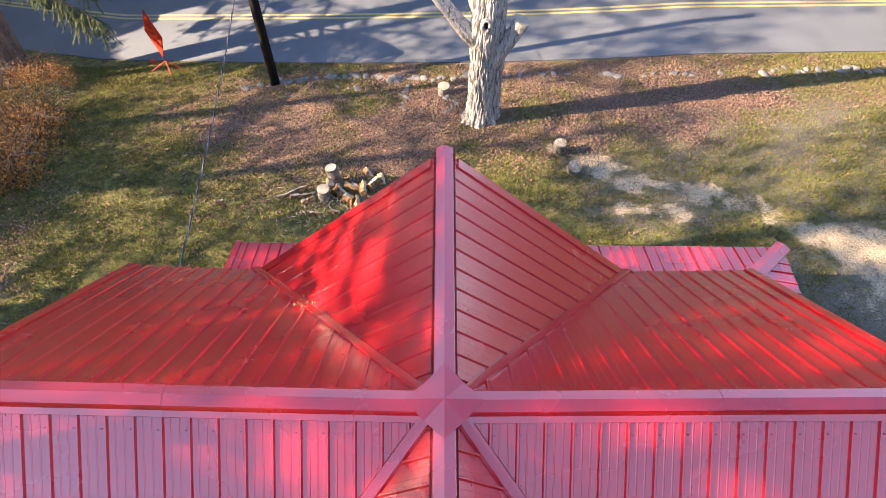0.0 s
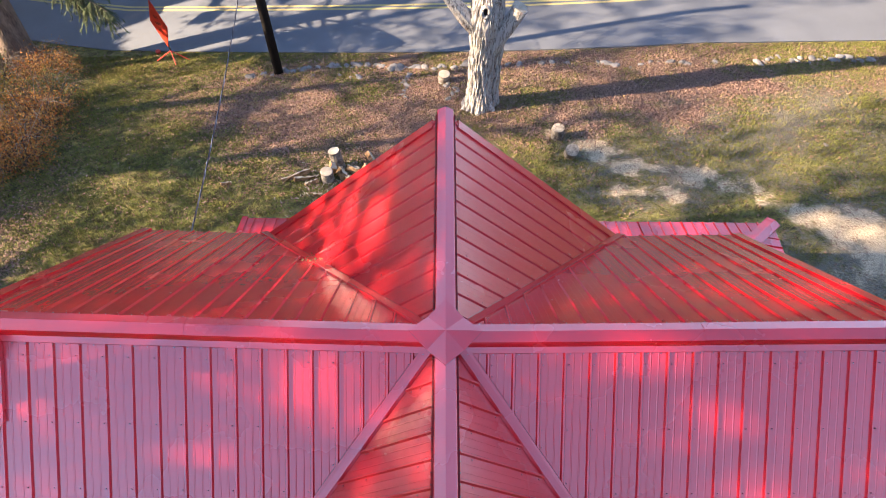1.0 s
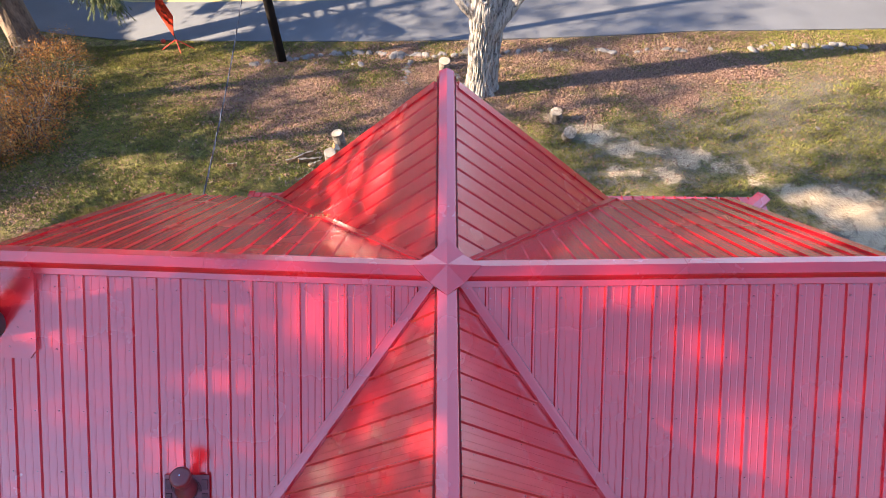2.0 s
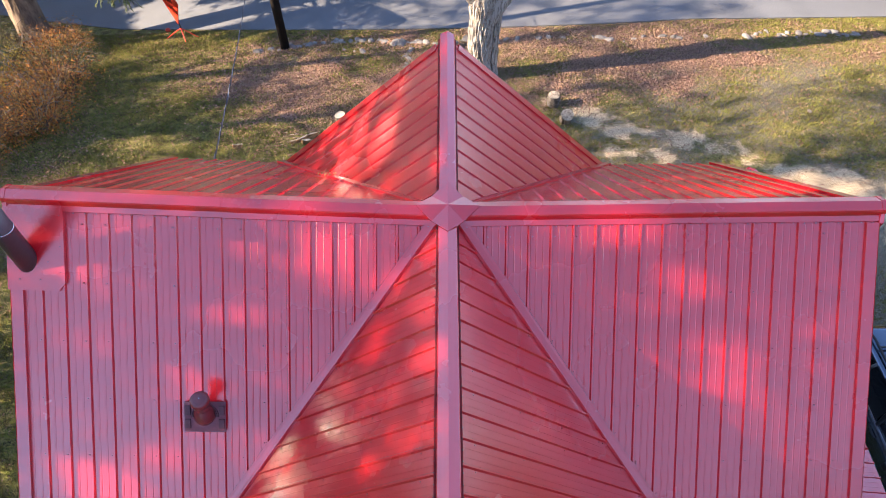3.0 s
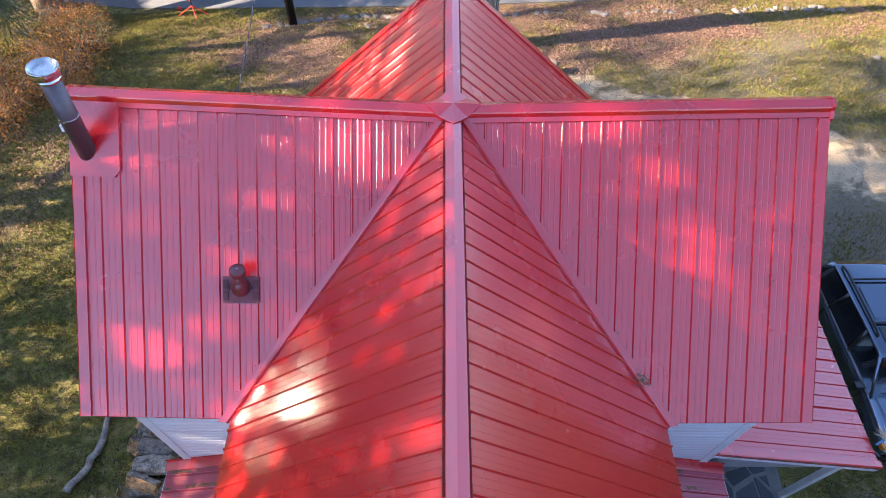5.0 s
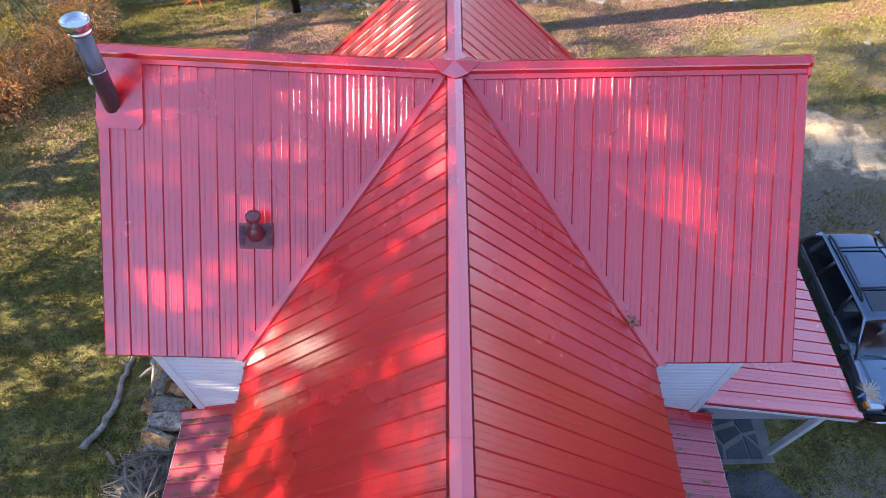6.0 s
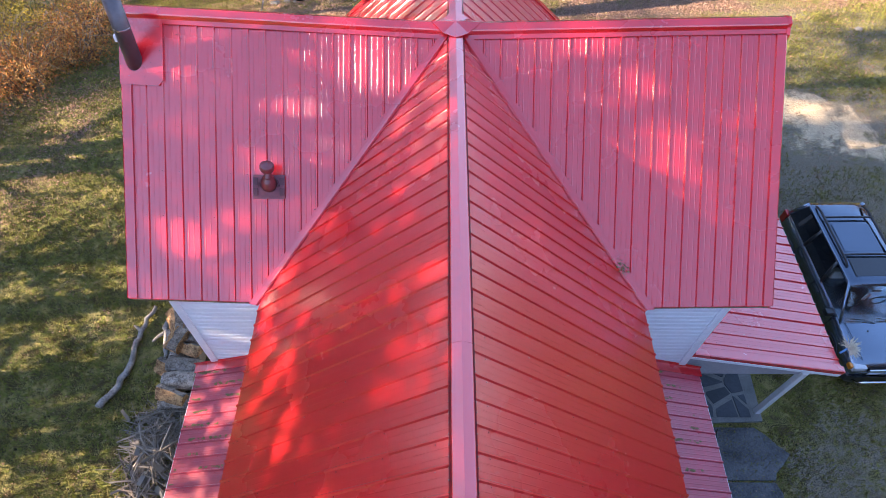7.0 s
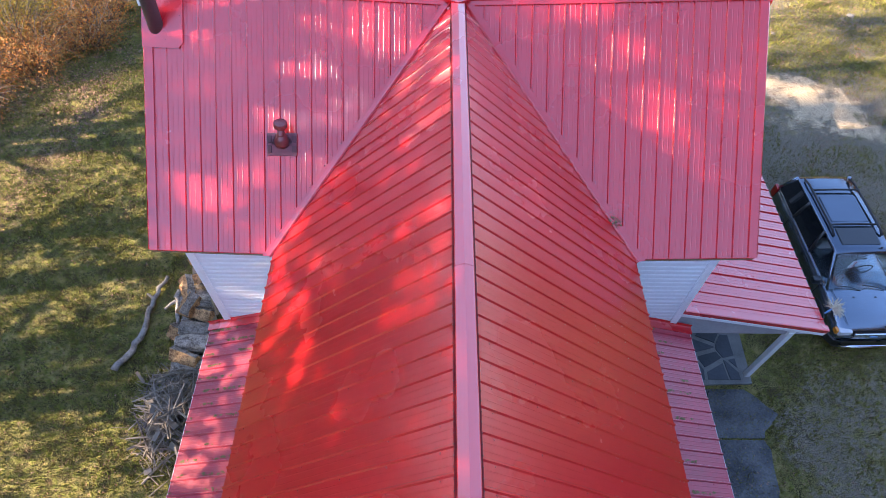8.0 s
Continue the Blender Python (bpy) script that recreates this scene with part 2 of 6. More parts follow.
def tube(bm, pts, radii, sides=10, caps=True, wobble=0.0, rnd=None):
    """A tube through points with a radius at each."""
    rings = []
    pts = [Vector(p) for p in pts]
    for i, p in enumerate(pts):
        d = (pts[min(i + 1, len(pts) - 1)] - pts[max(i - 1, 0)]).normalized()
        a = d.cross(Vector((0, 0, 1)) if abs(d.z) < 0.9 else Vector((1, 0, 0))).normalized()
        b = d.cross(a).normalized()
        r = radii[i] if isinstance(radii, (list, tuple)) else radii
        ring = []
        for k in range(sides):
            an = 2 * math.pi * k / sides
            rr = r * (1 + (rnd.uniform(-wobble, wobble) if wobble and rnd else 0))
            ring.append(bm.verts.new(p + a * math.cos(an) * rr + b * math.sin(an) * rr))
        rings.append(ring)
    for r0, r1 in zip(rings, rings[1:]):
        for k in range(sides):
            bm.faces.new((r0[k], r0[(k + 1) % sides], r1[(k + 1) % sides], r1[k]))
    if caps:
        bm.faces.new(rings[0][::-1])
        bm.faces.new(rings[-1])
    return rings


def lathe(bm, profile, origin=(0, 0, 0), sides=24, turn=None):
    """A turned body: (radius, height) from foot to top."""
    o = Vector(origin)
    rings = []
    for r, z in profile:
        ring = []
        for k in range(sides):
            an = 2 * math.pi * k / sides
            v = Vector((r * math.cos(an), r * math.sin(an), z))
            if turn is not None:
                v = turn @ v
            ring.append(bm.verts.new(o + v))
        rings.append(ring)
    for r0, r1 in zip(rings, rings[1:]):
        for k in range(sides):
            bm.faces.new((r0[k], r0[(k + 1) % sides], r1[(k + 1) % sides], r1[k]))
    bm.faces.new(rings[0][::-1])
    bm.faces.new(rings[-1])


def sheet(bm, corners, thick):
    """A flat slab: its upper corners in order, and a thickness downwards."""
    top = [bm.verts.new(Vector(c)) for c in corners]
    low = [bm.verts.new(Vector(c) - Vector((0, 0, thick))) for c in corners]
    n = len(top)
    bm.faces.new(top)
    bm.faces.new(low[::-1])
    for i in range(n):
        bm.faces.new((top[i], low[i], low[(i + 1) % n], top[(i + 1) % n]))


# ---- ground and road ----
def road_edge(x):
    xc = max(-26.0, min(12.0, x))
    return 16.38 - 0.092 * xc + 0.0060 * xc * xc + (-26.0 - x) * 0.40 * (x < -26) + (x - 12.0) * 0.052 * (x > 12)


def ground_z(x, y):
    xe = max(-24.0, min(26.0, x))
    k = min(0.33, max(0.12, 0.205 - 0.009 * xe))
    s = max(0.0, min(y, road_edge(xe)) - 6.0)
    return -k * s * s / (s + 2.0) - 0.05


def smooth_noise(x, y, s, seed=0.0):
    return 0.5 + 0.5 * noise.noise(Vector((x * s + seed, y * s - seed, seed * 1.7)))


def near(x, y, cx, cy, rx, ry, turn=0.0):
    c, s = math.cos(turn), math.sin(turn)
    dx, dy = x - cx, y - cy
    a, b = (dx * c + dy * s) / rx, (-dx * s + dy * c) / ry
    return max(0.0, 1.0 - (a * a + b * b))


def leaf_cover(x, y):
    """How thickly fallen leaves lie, 0 to 1."""
    v = 0.13
    v += 0.75 * min(1, 1.6 * near(x, y, 0.5, 13.6, 11.5, 4.2))
    v += 0.50 * min(1, 1.5 * near(x, y, -3.6, 11.2, 4.2, 3.6))
    v += 0.35 * min(1, 2.0 * near(x, y, -12.5, 5.5, 3.2, 6.0))
    v += 0.45 * min(1, 2.0 * near(x, y, 10.0, 14.6, 9.0, 2.0))
    v *= (0.15 + 1.1 * smooth_noise(x, y, 0.55, 3.1)) * (0.35 + 1.25 * smooth_noise(x, y, 1.7, 6.3))
    return max(0.0, min(1.0, v))


def sawdust(x, y):
    """Drifts of pale sawdust, ragged and thin at their edges."""
    v = 0.0
    wx = x + 0.9 * (smooth_noise(x, y, 1.1, 4.4) - 0.5) + 0.7 * (smooth_noise(x, y, 3.1, 8.4) - 0.5)
    wy = y + 0.7 * (smooth_noise(x, y, 1.3, 14.4) - 0.5) + 0.6 * (smooth_noise(x, y, 3.4, 2.4) - 0.5)
    for cx, cy, rx, ry, w in ((3.2, 10.95, 0.45, 0.28, 0.8), (4.2, 10.3, 0.5, 0.35, 0.8), (4.75, 9.75, 0.7, 0.45, 0.9), (5.5, 9.2, 0.8, 0.4, 0.9), (6.5, 9.15, 0.7, 0.35, 0.7), (7.4, 8.8, 0.9, 0.5, 0.8),
                              (8.3, 8.4, 0.8, 0.45, 0.7), (8.8, 7.9, 0.5, 0.35, 0.7), (4.9, 8.1, 0.8, 0.35, 0.75), (6.2, 8.05, 0.5, 0.4, 0.75), (9.7, 7.4, 0.8, 0.5, 0.85), (10.6, 6.8, 1.3, 0.8, 0.95),
                              (11.3, 6.0, 1.4, 0.7, 0.9), (11.6, 5.2, 1.1, 0.5, 0.8), (12.6, 4.8, 0.8, 0.4, 0.7), (10.6, 5.4, 1.4, 0.9, 0.55)):
        v = max(v, w * min(1, 1.25 * near(wx, wy, cx, cy, rx * 1.35, ry * 1.35)))
    return 1.15 * v * (0.05 + 0.62 * smooth_noise(x, y, 1.9, 7.7) + 0.62 * smooth_noise(x, y, 4.7, 1.7))


def bare(x, y):
    """Trodden earth and gravel round the car and the drive."""
    v = min(1, 1.5 * near(x, y, 12.2, 3.2, 6.0, 6.5)) * 0.80
    v = max(v, 0.6 * min(1, 1.5 * near(x, y, 9.0, -4.5, 3.5, 3.0)))
    v = max(v, 0.55 * min(1, 1.5 * near(x, y, 6.0, 9.0, 4.5, 2.6)))
    v = max(v, 0.60 * min(1, 1.5 * near(x, y, 11.0, 11.0, 8.0, 4.5)))
    return v * (0.5 + 0.8 * smooth_noise(x, y, 0.8, 11.0))


def ground_material():
    m = bpy.data.materials.new("lawn_ground")
    m.use_nodes = True
    nt = m.node_tree
    n, l = nt.nodes, nt.links
    bs = n["Principled BSDF"]
    geo = n.new("ShaderNodeNewGeometry")

    def tex(s, d=5.0):
        t = n.new("ShaderNodeTexNoise")
        t.inputs["Scale"].default_value = s
        t.inputs["Detail"].default_value = d
        l.new(geo.outputs["Position"], t.inputs["Vector"])
        return t.outputs["Fac"]

    def ramp(fac, *stops):
        r = n.new("ShaderNodeValToRGB")
        while len(r.color_ramp.elements) < len(stops):
            r.color_ramp.elements.new(0.5)
        for e, (p, c) in zip(r.color_ramp.elements, stops):
            e.position, e.color = p, (*c, 1)
        l.new(fac, r.inputs["Fac"])
        return r.outputs["Color"]

    def mix(fac, a, b):
        x = n.new("ShaderNodeMix")
        x.data_type = "RGBA"
        l.new(fac, x.inputs[0])
        l.new(a, x.inputs[6])
        l.new(b, x.inputs[7])
        return x.outputs[2]

    def mask(name, noise_fac, sharp):
        a = n.new("ShaderNodeAttribute")
        a.attribute_name = name
        s = n.new("ShaderNodeMath")
        s.operation = "SUBTRACT"
        l.new(a.outputs["Fac"], s.inputs[0])
        l.new(noise_fac, s.inputs[1])
        k = n.new("ShaderNodeMath")
        k.operation = "MULTIPLY_ADD"
        k.use_clamp = True
        k.inputs[1].default_value = sharp
        k.inputs[2].default_value = 0.5
        l.new(s.outputs[0], k.inputs[0])
        return k.outputs[0]

    fine, mid, grain = tex(46, 3), tex(7, 5), tex(16, 8)
    blend_grit = n.new("ShaderNodeMix")
    blend_grit.inputs[0].default_value = 0.45
    l.new(grain, blend_grit.inputs[2])
    l.new(fine, blend_grit.inputs[3])
    grit = blend_grit.outputs[0]
    green = ramp(tex(3.0), (0.40, (0.095, 0.072, 0.032)), (0.5, (0.18, 0.185, 0.040)), (0.60, (0.32, 0.26, 0.095)))
    speck = ramp(fine, (0.40, (0.028, 0.026, 0.012)), (0.60, (0.30, 0.26, 0.095)))
    patch = n.new("ShaderNodeMapRange")
    patch.inputs["From Min"].default_value, patch.inputs["From Max"].default_value = 0.40, 0.60
    l.new(mid, patch.inputs["Value"])
    green = mix(patch.outputs["Result"], green, speck)
    leaf = ramp(fine, (0.40, (0.045, 0.026, 0.018)), (0.50, (0.17, 0.098, 0.070)), (0.60, (0.46, 0.31, 0.24)))
    earth = ramp(fine, (0.38, (0.080, 0.068, 0.048)), (0.60, (0.32, 0.275, 0.20)))
    dust = ramp(fine, (0.40, (0.30, 0.21, 0.12)), (0.58, (0.86, 0.68, 0.44)))
    c = mix(mask("bare", mid, 4.0), green, earth)
    c = mix(mask("leaf", grain, 2.4), c, leaf)
    c = mix(mask("dust", grit, 4.6), c, dust)
    dim = n.new("ShaderNodeHueSaturation")
    dim.inputs["Value"].default_value = 0.95
    l.new(c, dim.inputs["Color"])
    l.new(dim.outputs["Color"], bs.inputs["Base Color"])
    bs.inputs["Roughness"].default_value = 0.95
    bs.inputs["Specular IOR Level"].default_value = 0.15
    bp = n.new("ShaderNodeBump")
    bp.inputs["Strength"].default_value = 0.9
    bp.inputs["Distance"].default_value = 0.05
    l.new(fine, bp.inputs["Height"])
    l.new(bp.outputs["Normal"], bs.inputs["Normal"])
    return m


FIELD = {}


def field(name, x, y):
    """A ground cover's strength at arrays of places."""
    xs, ys, grid = FIELD[name]
    return grid[np.clip(np.searchsorted(ys, y), 0, len(ys) - 1), np.clip(np.searchsorted(xs, x), 0, len(xs) - 1)]


def build_ground():
    def lines(lo, hi, a, b, step, grow):
        v = [a + i * step for i in range(int((b - a) / step) + 1)]
        s = step
        while v[0] > lo:
            s *= grow
            v.insert(0, v[0] - s)
        s = step
        while v[-1] < hi:
            s *= grow
            v.append(v[-1] + s)
        return v
    xs = lines(-600, 600, -20, 20, 0.16, 1.35)
    ys = lines(-400, 900, -7, 22, 0.16, 1.35)
    verts, leaf, dust, dirt = [], [], [], []
    for y in ys:
        for x in xs:
            inside = -25 < x < 25 and -12 < y < 30
            dz = 0.05 * (smooth_noise(x, y, 0.7, 5) - 0.5) + 0.025 * (smooth_noise(x, y, 2.6, 9) - 0.5) if inside else 0
            verts.append((x, y, ground_z(x, y) + dz))
            leaf.append(leaf_cover(x, y) if inside else 0.3)
            dust.append(sawdust(x, y) if inside else 0)
            dirt.append(bare(x, y) if inside else 0)
    w = len(xs)
    faces = [(j * w + i, j * w + i + 1, (j + 1) * w + i + 1, (j + 1) * w + i) for j in range(len(ys) - 1) for i in range(w - 1)]
    ob = raw("ground", verts, faces, ground_material(), smooth=True)
    for name, values in (("leaf", leaf), ("dust", dust), ("bare", dirt)):
        FIELD[name] = (np.array(xs), np.array(ys), np.array(values).reshape(len(ys), w))
        at = ob.data.attributes.new(name, "FLOAT", "POINT")
        at.data.foreach_set("value", values)
    return tagged(ob, "patchy lawn with brown fallen leaves and pale sawdust", "ground", kind="structure")


def road_strip(name, o0, o1, lift, material, parent=None, x0=-90.0, x1=90.0):
    verts, faces = [], []
    n = 181
    for i in range(n):
        x = x0 + (x1 - x0) * i / (n - 1)
        z = ground_z(x, 60) + lift
        for o, zz in ((o0, z - 0.12), (o0, z), (o1, z), (o1, z - 0.12)):
            verts.append((x, road_edge(x) + o, zz))
    for i in range(n - 1):
        for k in range(3):
            faces.append((i * 4 + k, i * 4 + 4 + k, i * 4 + 5 + k, i * 4 + 1 + k))
    return raw(name, verts, faces, material, parent)


ground = build_ground()
road = tagged(road_strip("road", 0.0, 6.2, 0.05, ASPHALT), "worn grey asphalt road with dappled light", "road", kind="structure")
road_strip("centre_line", 2.80, 2.92, 0.056, YELLOW, road)
road_strip("centre_line", 3.04, 3.16, 0.056, YELLOW, road)


# ---- the house ----
RIDGE = 7.04          # ridge height where the ridges cross
REAR_W, REAR_D = 2.65, 2.93     # rear: half width of the long wing, half depth of the cross wing
FRONT_W, FRONT_D = 2.57, 2.83   # front: the same
WING = 4.40           # half length of the cross wing's ridge
REAR_END = 9.2        # length of the rear ridge
PITCH_RIB = 0.2286
house = thing("house", "white-sided farmhouse with a bright red ribbed steel roof", "house")


class Slope:
    """One roof plane: u runs along the ridge from the crossing, v is the level distance from the ridge, h stands off the plane."""

    def __init__(self, along, down, rise, tan, pitch=0.2286, phase=0.0, rib=0.020, minor=0.0009):
        self.rib, self.minor = rib, minor
        self.pitch, self.phase = pitch, phase
        self.along, self.down, self.rise, self.tan = Vector((*along, 0)), Vector((*down, 0)), rise, tan
        c = 1 / math.sqrt(1 + tan * tan)
        self.normal = Vector((0, 0, c)) + self.down * (tan * c)
        self.cos = c

    def at(self, u, v, h=0.0):
        p = self.along * u + self.down * v
        p.z = RIDGE + self.rise * u - self.tan * v
        return p + self.normal * h


def rib_profile(u0, u1, pitch=0.2286, phase=0.0, rib=0.022, minor=0.002):
    """Heights of the ribbed sheet across its width."""
    out = []
    k0 = math.floor((u0 - phase) / pitch) - 1
    for k in range(k0, k0 + int((u1 - u0) / pitch) + 4):
        b = phase + k * pitch
        for du, h in ((-0.0195, 0), (-0.0092, rib * 0.91), (-0.0076, rib), (0.0076, rib), (0.0092, rib * 0.91), (0.0195, 0), (0.0775 - 1.7 * minor - 0.004, 0), (0.0735, minor), (0.0815, minor), (0.0775 + 1.7 * minor + 0.004, 0), (0.1490 - 1.7 * minor - 0.004, 0), (0.1450, minor), (0.1530, minor), (0.1490 + 1.7 * minor + 0.004, 0)):
            u = b + du
            if u0 - 1e-6 <= u <= u1 + 1e-6:
                out.append((u, h))
    if not out or out[0][0] > u0 + 1e-4:
        out.insert(0, (u0, 0))
    if out[-1][0] < u1 - 1e-4:
        out.append((u1, 0))
    return out


def roof_plane(slope, length, reach, valley, gap, parent, material=RED, name="roof_panel", screws=True, start=0.0):
    """Sheets of ribbed steel on a slope. reach: level distance from ridge to eave; valley: the length along the ridge over which the
    lower edge follows a valley, 0 for none; gap: how far the sheets stop short of it."""
    plane = new("roof_slope")
    plane.parent = parent
    plane.empty_display_size = 0.2

    def low(u):
        return reach if valley <= 0 else max(0.02, min(reach, (u - gap) * reach / valley))
    edges = [length]
    while edges[-1] > start:
        nxt = math.floor((edges[-1] - slope.phase - 1e-3) / (4 * slope.pitch)) * 4 * slope.pitch + slope.phase + 0.012
        if nxt >= edges[-1] - 0.02:
            nxt -= 4 * slope.pitch
        edges.append(max(start, nxt))
    heads = []
    for i, (b, a) in enumerate(zip(edges, edges[1:])):
        if b - a < 0.03:
            continue
        prof = rib_profile(a, b + (0.012 if i else 0), slope.pitch, slope.phase, slope.rib, slope.minor)
        verts, faces = [], []
        lift = 0.0015 * (i % 2)
        for u, h in prof:
            vb = low(u)
            for f in (0.0, 0.34, 0.67, 1.0):
                verts.append(slope.at(u, vb * f, h + lift))
        for j in range(len(prof) - 1):
            for k in range(3):
                faces.append((j * 4 + k, j * 4 + k + 1, j * 4 + 5 + k, j * 4 + 4 + k))
        raw(name, verts, faces, material, plane)
        for u, h in prof:
            r = ((u - slope.phase) / slope.pitch) % 1.0
            if abs(h) < 1e-6 and abs(r - 0.09) < 0.02:
                v, vb = 0.22, low(u)
                while v < vb - 0.03:
                    heads.append(slope.at(u + 0.014, v, 0.002))
                    v += 0.46
                if vb > 0.3:
                    heads.append(slope.at(u + 0.014, vb - 0.07, 0.002))
    if screws and heads:
        screw_heads(heads, slope, plane)
    return plane


def screw_heads(places, slope, parent, r=0.007, material=None):
    verts, faces = [], []
    a, b = slope.along, slope.normal.cross(slope.along)
    for p in places:
        i = len(verts)
        for k in range(6):
            an = k * math.pi / 3
            verts.append(p + (a * math.cos(an) + b * math.sin(an)) * r)
        for k in range(6):
            an = k * math.pi / 3
            verts.append(p + (a * math.cos(an) + b * math.sin(an)) * r * 0.7 + slope.normal * 0.006)
        for k in range(6):
            faces.append((i + k, i + (k + 1) % 6, i + 6 + (k + 1) % 6, i + 6 + k))
        faces.append(tuple(range(i + 6, i + 12)))
    return tagged(raw("screw_row", verts, faces, material or SCREW, parent), kind="stuff")


SCREW = mat("painted_screw_heads", (0.36, 0.02, 0.03), (0.28, 0.018, 0.025), rough=0.4)
roof = new("roof")
roof.parent = house
roof["label"] = "bright red ribbed steel cross-gable roof"

L_RISE, R_RISE, F_RISE, B_RISE = 0.046, 0.035, 0.035, 0.010
T_RL = (RIDGE + L_RISE * REAR_W - 4.71) / REAR_D
T_RR = (RIDGE + R_RISE * REAR_W - 4.66) / REAR_D
T_BL = (RIDGE + B_RISE * REAR_D - 4.71) / REAR_W
T_BR = (RIDGE + B_RISE * REAR_D - 4.66) / REAR_W
T_FLc = (RIDGE + L_RISE * FRONT_W - 4.77) / FRONT_D
T_FRc = (RIDGE + R_RISE * FRONT_W - 4.80) / FRONT_D
T_FL = (RIDGE + F_RISE * FRONT_D - 4.77) / FRONT_W
T_FR = (RIDGE + F_RISE * FRONT_D - 4.80) / FRONT_W
S_CROSS_REAR_L = Slope((-1, 0), (0, -1), L_RISE, T_RL, 0.2242, 0.0727, 0.022, 0.0022)
S_CROSS_REAR_R = Slope((1, 0), (0, -1), R_RISE, T_RR, 0.2297, 0.159, 0.022, 0.0022)
S_CROSS_FRONT_L = Slope((-1, 0), (0, 1), L_RISE, T_FLc, 0.2281, 0.0303)
S_CROSS_FRONT_R = Slope((1, 0), (0, 1), R_RISE, T_FRc, 0.2315, 0.155)
S_REAR_L = Slope((0, -1), (-1, 0), B_RISE, T_BL, 0.2225, 0.185)
S_REAR_R = Slope((0, -1), (1, 0), B_RISE, T_BR, 0.2200, 0.138)
S_FRONT_L = Slope((0, 1), (-1, 0), F_RISE, T_FL, 0.2222, 0.0948)
S_FRONT_R = Slope((0, 1), (1, 0), F_RISE, T_FR, 0.2272, 0.0357)
GAP = 0.075
PLANES = (
    (S_CROSS_REAR_L, WING, REAR_D, REAR_W, GAP), (S_CROSS_REAR_R, WING, REAR_D, REAR_W, GAP),
    (S_CROSS_FRONT_L, WING, FRONT_D, FRONT_W, GAP), (S_CROSS_FRONT_R, WING, FRONT_D, FRONT_W, GAP),
    (S_REAR_L, REAR_END, REAR_W, REAR_D, 0.02), (S_REAR_R, REAR_END, REAR_W, REAR_D, 0.02),
    (S_FRONT_L, FRONT_D, FRONT_W, FRONT_D, 0.02), (S_FRONT_R, FRONT_D, FRONT_W, FRONT_D, 0.02),
)


def deck(slope, length, reach, valley):
    """The boarded deck under the sheets, with a real thickness."""
    bm = bmesh.new()
    a = [slope.at(0, 0, -0.012), slope.at(length, 0, -0.012), slope.at(length, reach - 0.02, -0.012), slope.at(min(valley, length), reach - 0.02, -0.012)]
    if valley >= length - 0.01:
        a = a[:3]
    sheet(bm, a, 0.11)
    return part("roof_deck", bm, WOOD_DECK, roof)


def ridge_cap(sa, sb, u0, u1, strip=False, name="ridge_cap"):
    """Folded ridge flashing in overlapping lengths, standing on the ribs, with screws along it. A strip closes the gap
    under its edge, coloured dark for the shade there unless strip is set.
    """
    width, n = 0.095, max(1, math.ceil((u1 - u0) / 3.0))
    for i in range(n):
        a, b = u0 + (u1 - u0) * i / n, u0 + (u1 - u0) * (i + 1) / n + (0.05 if i < n - 1 else 0)
        lift = 0.004 * (i % 2)
        verts, faces = [], []
        flange = [(0.146, 0.026), (0.146, 0.033), (0.104, 0.036), (0.098, 0.082), (0.090, 0.092)]
        section = [(sa, *q) for q in flange] + [(sa, 0.0, 0.056)] + [(sb, *q) for q in flange[::-1]] if strip else [(sa, 0.098, 0.026), (sa, 0.100, 0.032), (sa, 0.094, 0.092), (sa, 0.088, 0.092), (sa, 0.0, 0.056), (sb, 0.088, 0.092), (sb, 0.094, 0.092), (sb, 0.100, 0.032), (sb, 0.098, 0.026)]
        for u in (a, b):
            for s, v, h in section:
                verts.append(s.at(u, v) + Vector((0, 0, h + lift)))
        m = len(section)
        faces = [(k, k + 1, m + k + 1, m + k) for k in range(m - 1)]
        faces.append(tuple(range(m)))
        faces.append(tuple(range(2 * m - 1, m - 1, -1)))
        raw(name, verts, faces, RED, roof)
    for s in (sa, sb):
        places, u = [], u0 + 0.05
        while u < u1 - 0.03:
            places.append(s.at(u, 0.138, 0.026) if strip else s.at(u, width + 0.004, s.rib + 0.003))
            u += 0.115 if strip else 0.09
        screw_heads(places, s, roof, 0.006, STEEL)
        e, h = width + 0.006, s.rib + 0.003
        verts = [s.at(u0, 0.02, 0.001), s.at(u1, 0.02, 0.001), s.at(u1, e + 0.004, 0.001), s.at(u0, e + 0.004, 0.001),
                 s.at(u0, 0.02, h), s.at(u1, 0.02, h), s.at(u1, e, h), s.at(u0, e, h)]
        raw("closure_strip", verts, [(3, 2, 6, 7), (4, 7, 6, 5), (0, 3, 7, 4), (1, 5, 6, 2)], RED if strip else GAP_SHADE, roof)


def ridge_end(sa, sb, u):
    """Folded plate closing the outer end of a ridge cap."""
    section = [(sa, 0.168, -0.04), (sa, 0.168, 0.045), (sa, 0.104, 0.060), (sa, 0.094, 0.104), (sa, 0.0, 0.068), (sb, 0.094, 0.104), (sb, 0.104, 0.060), (sb, 0.168, 0.045), (sb, 0.168, -0.04)]
    verts = [s.at(w, v) + Vector((0, 0, h)) for w in (u - 0.03, u + 0.014) for s, v, h in section]
    m = len(section)
    raw("ridge_end", verts, [(k, (k + 1) % m, m + (k + 1) % m, m + k) for k in range(m)] + [tuple(range(m)), tuple(range(2 * m - 1, m - 1, -1))], RED, roof)


# dark red that stands in for shade in the gap under a cap's edge
GAP_SHADE = mat("dark_red_gap_shade", (0.20, 0.006, 0.010), (0.12, 0.005, 0.008), rough=0.8, spec=0.2)


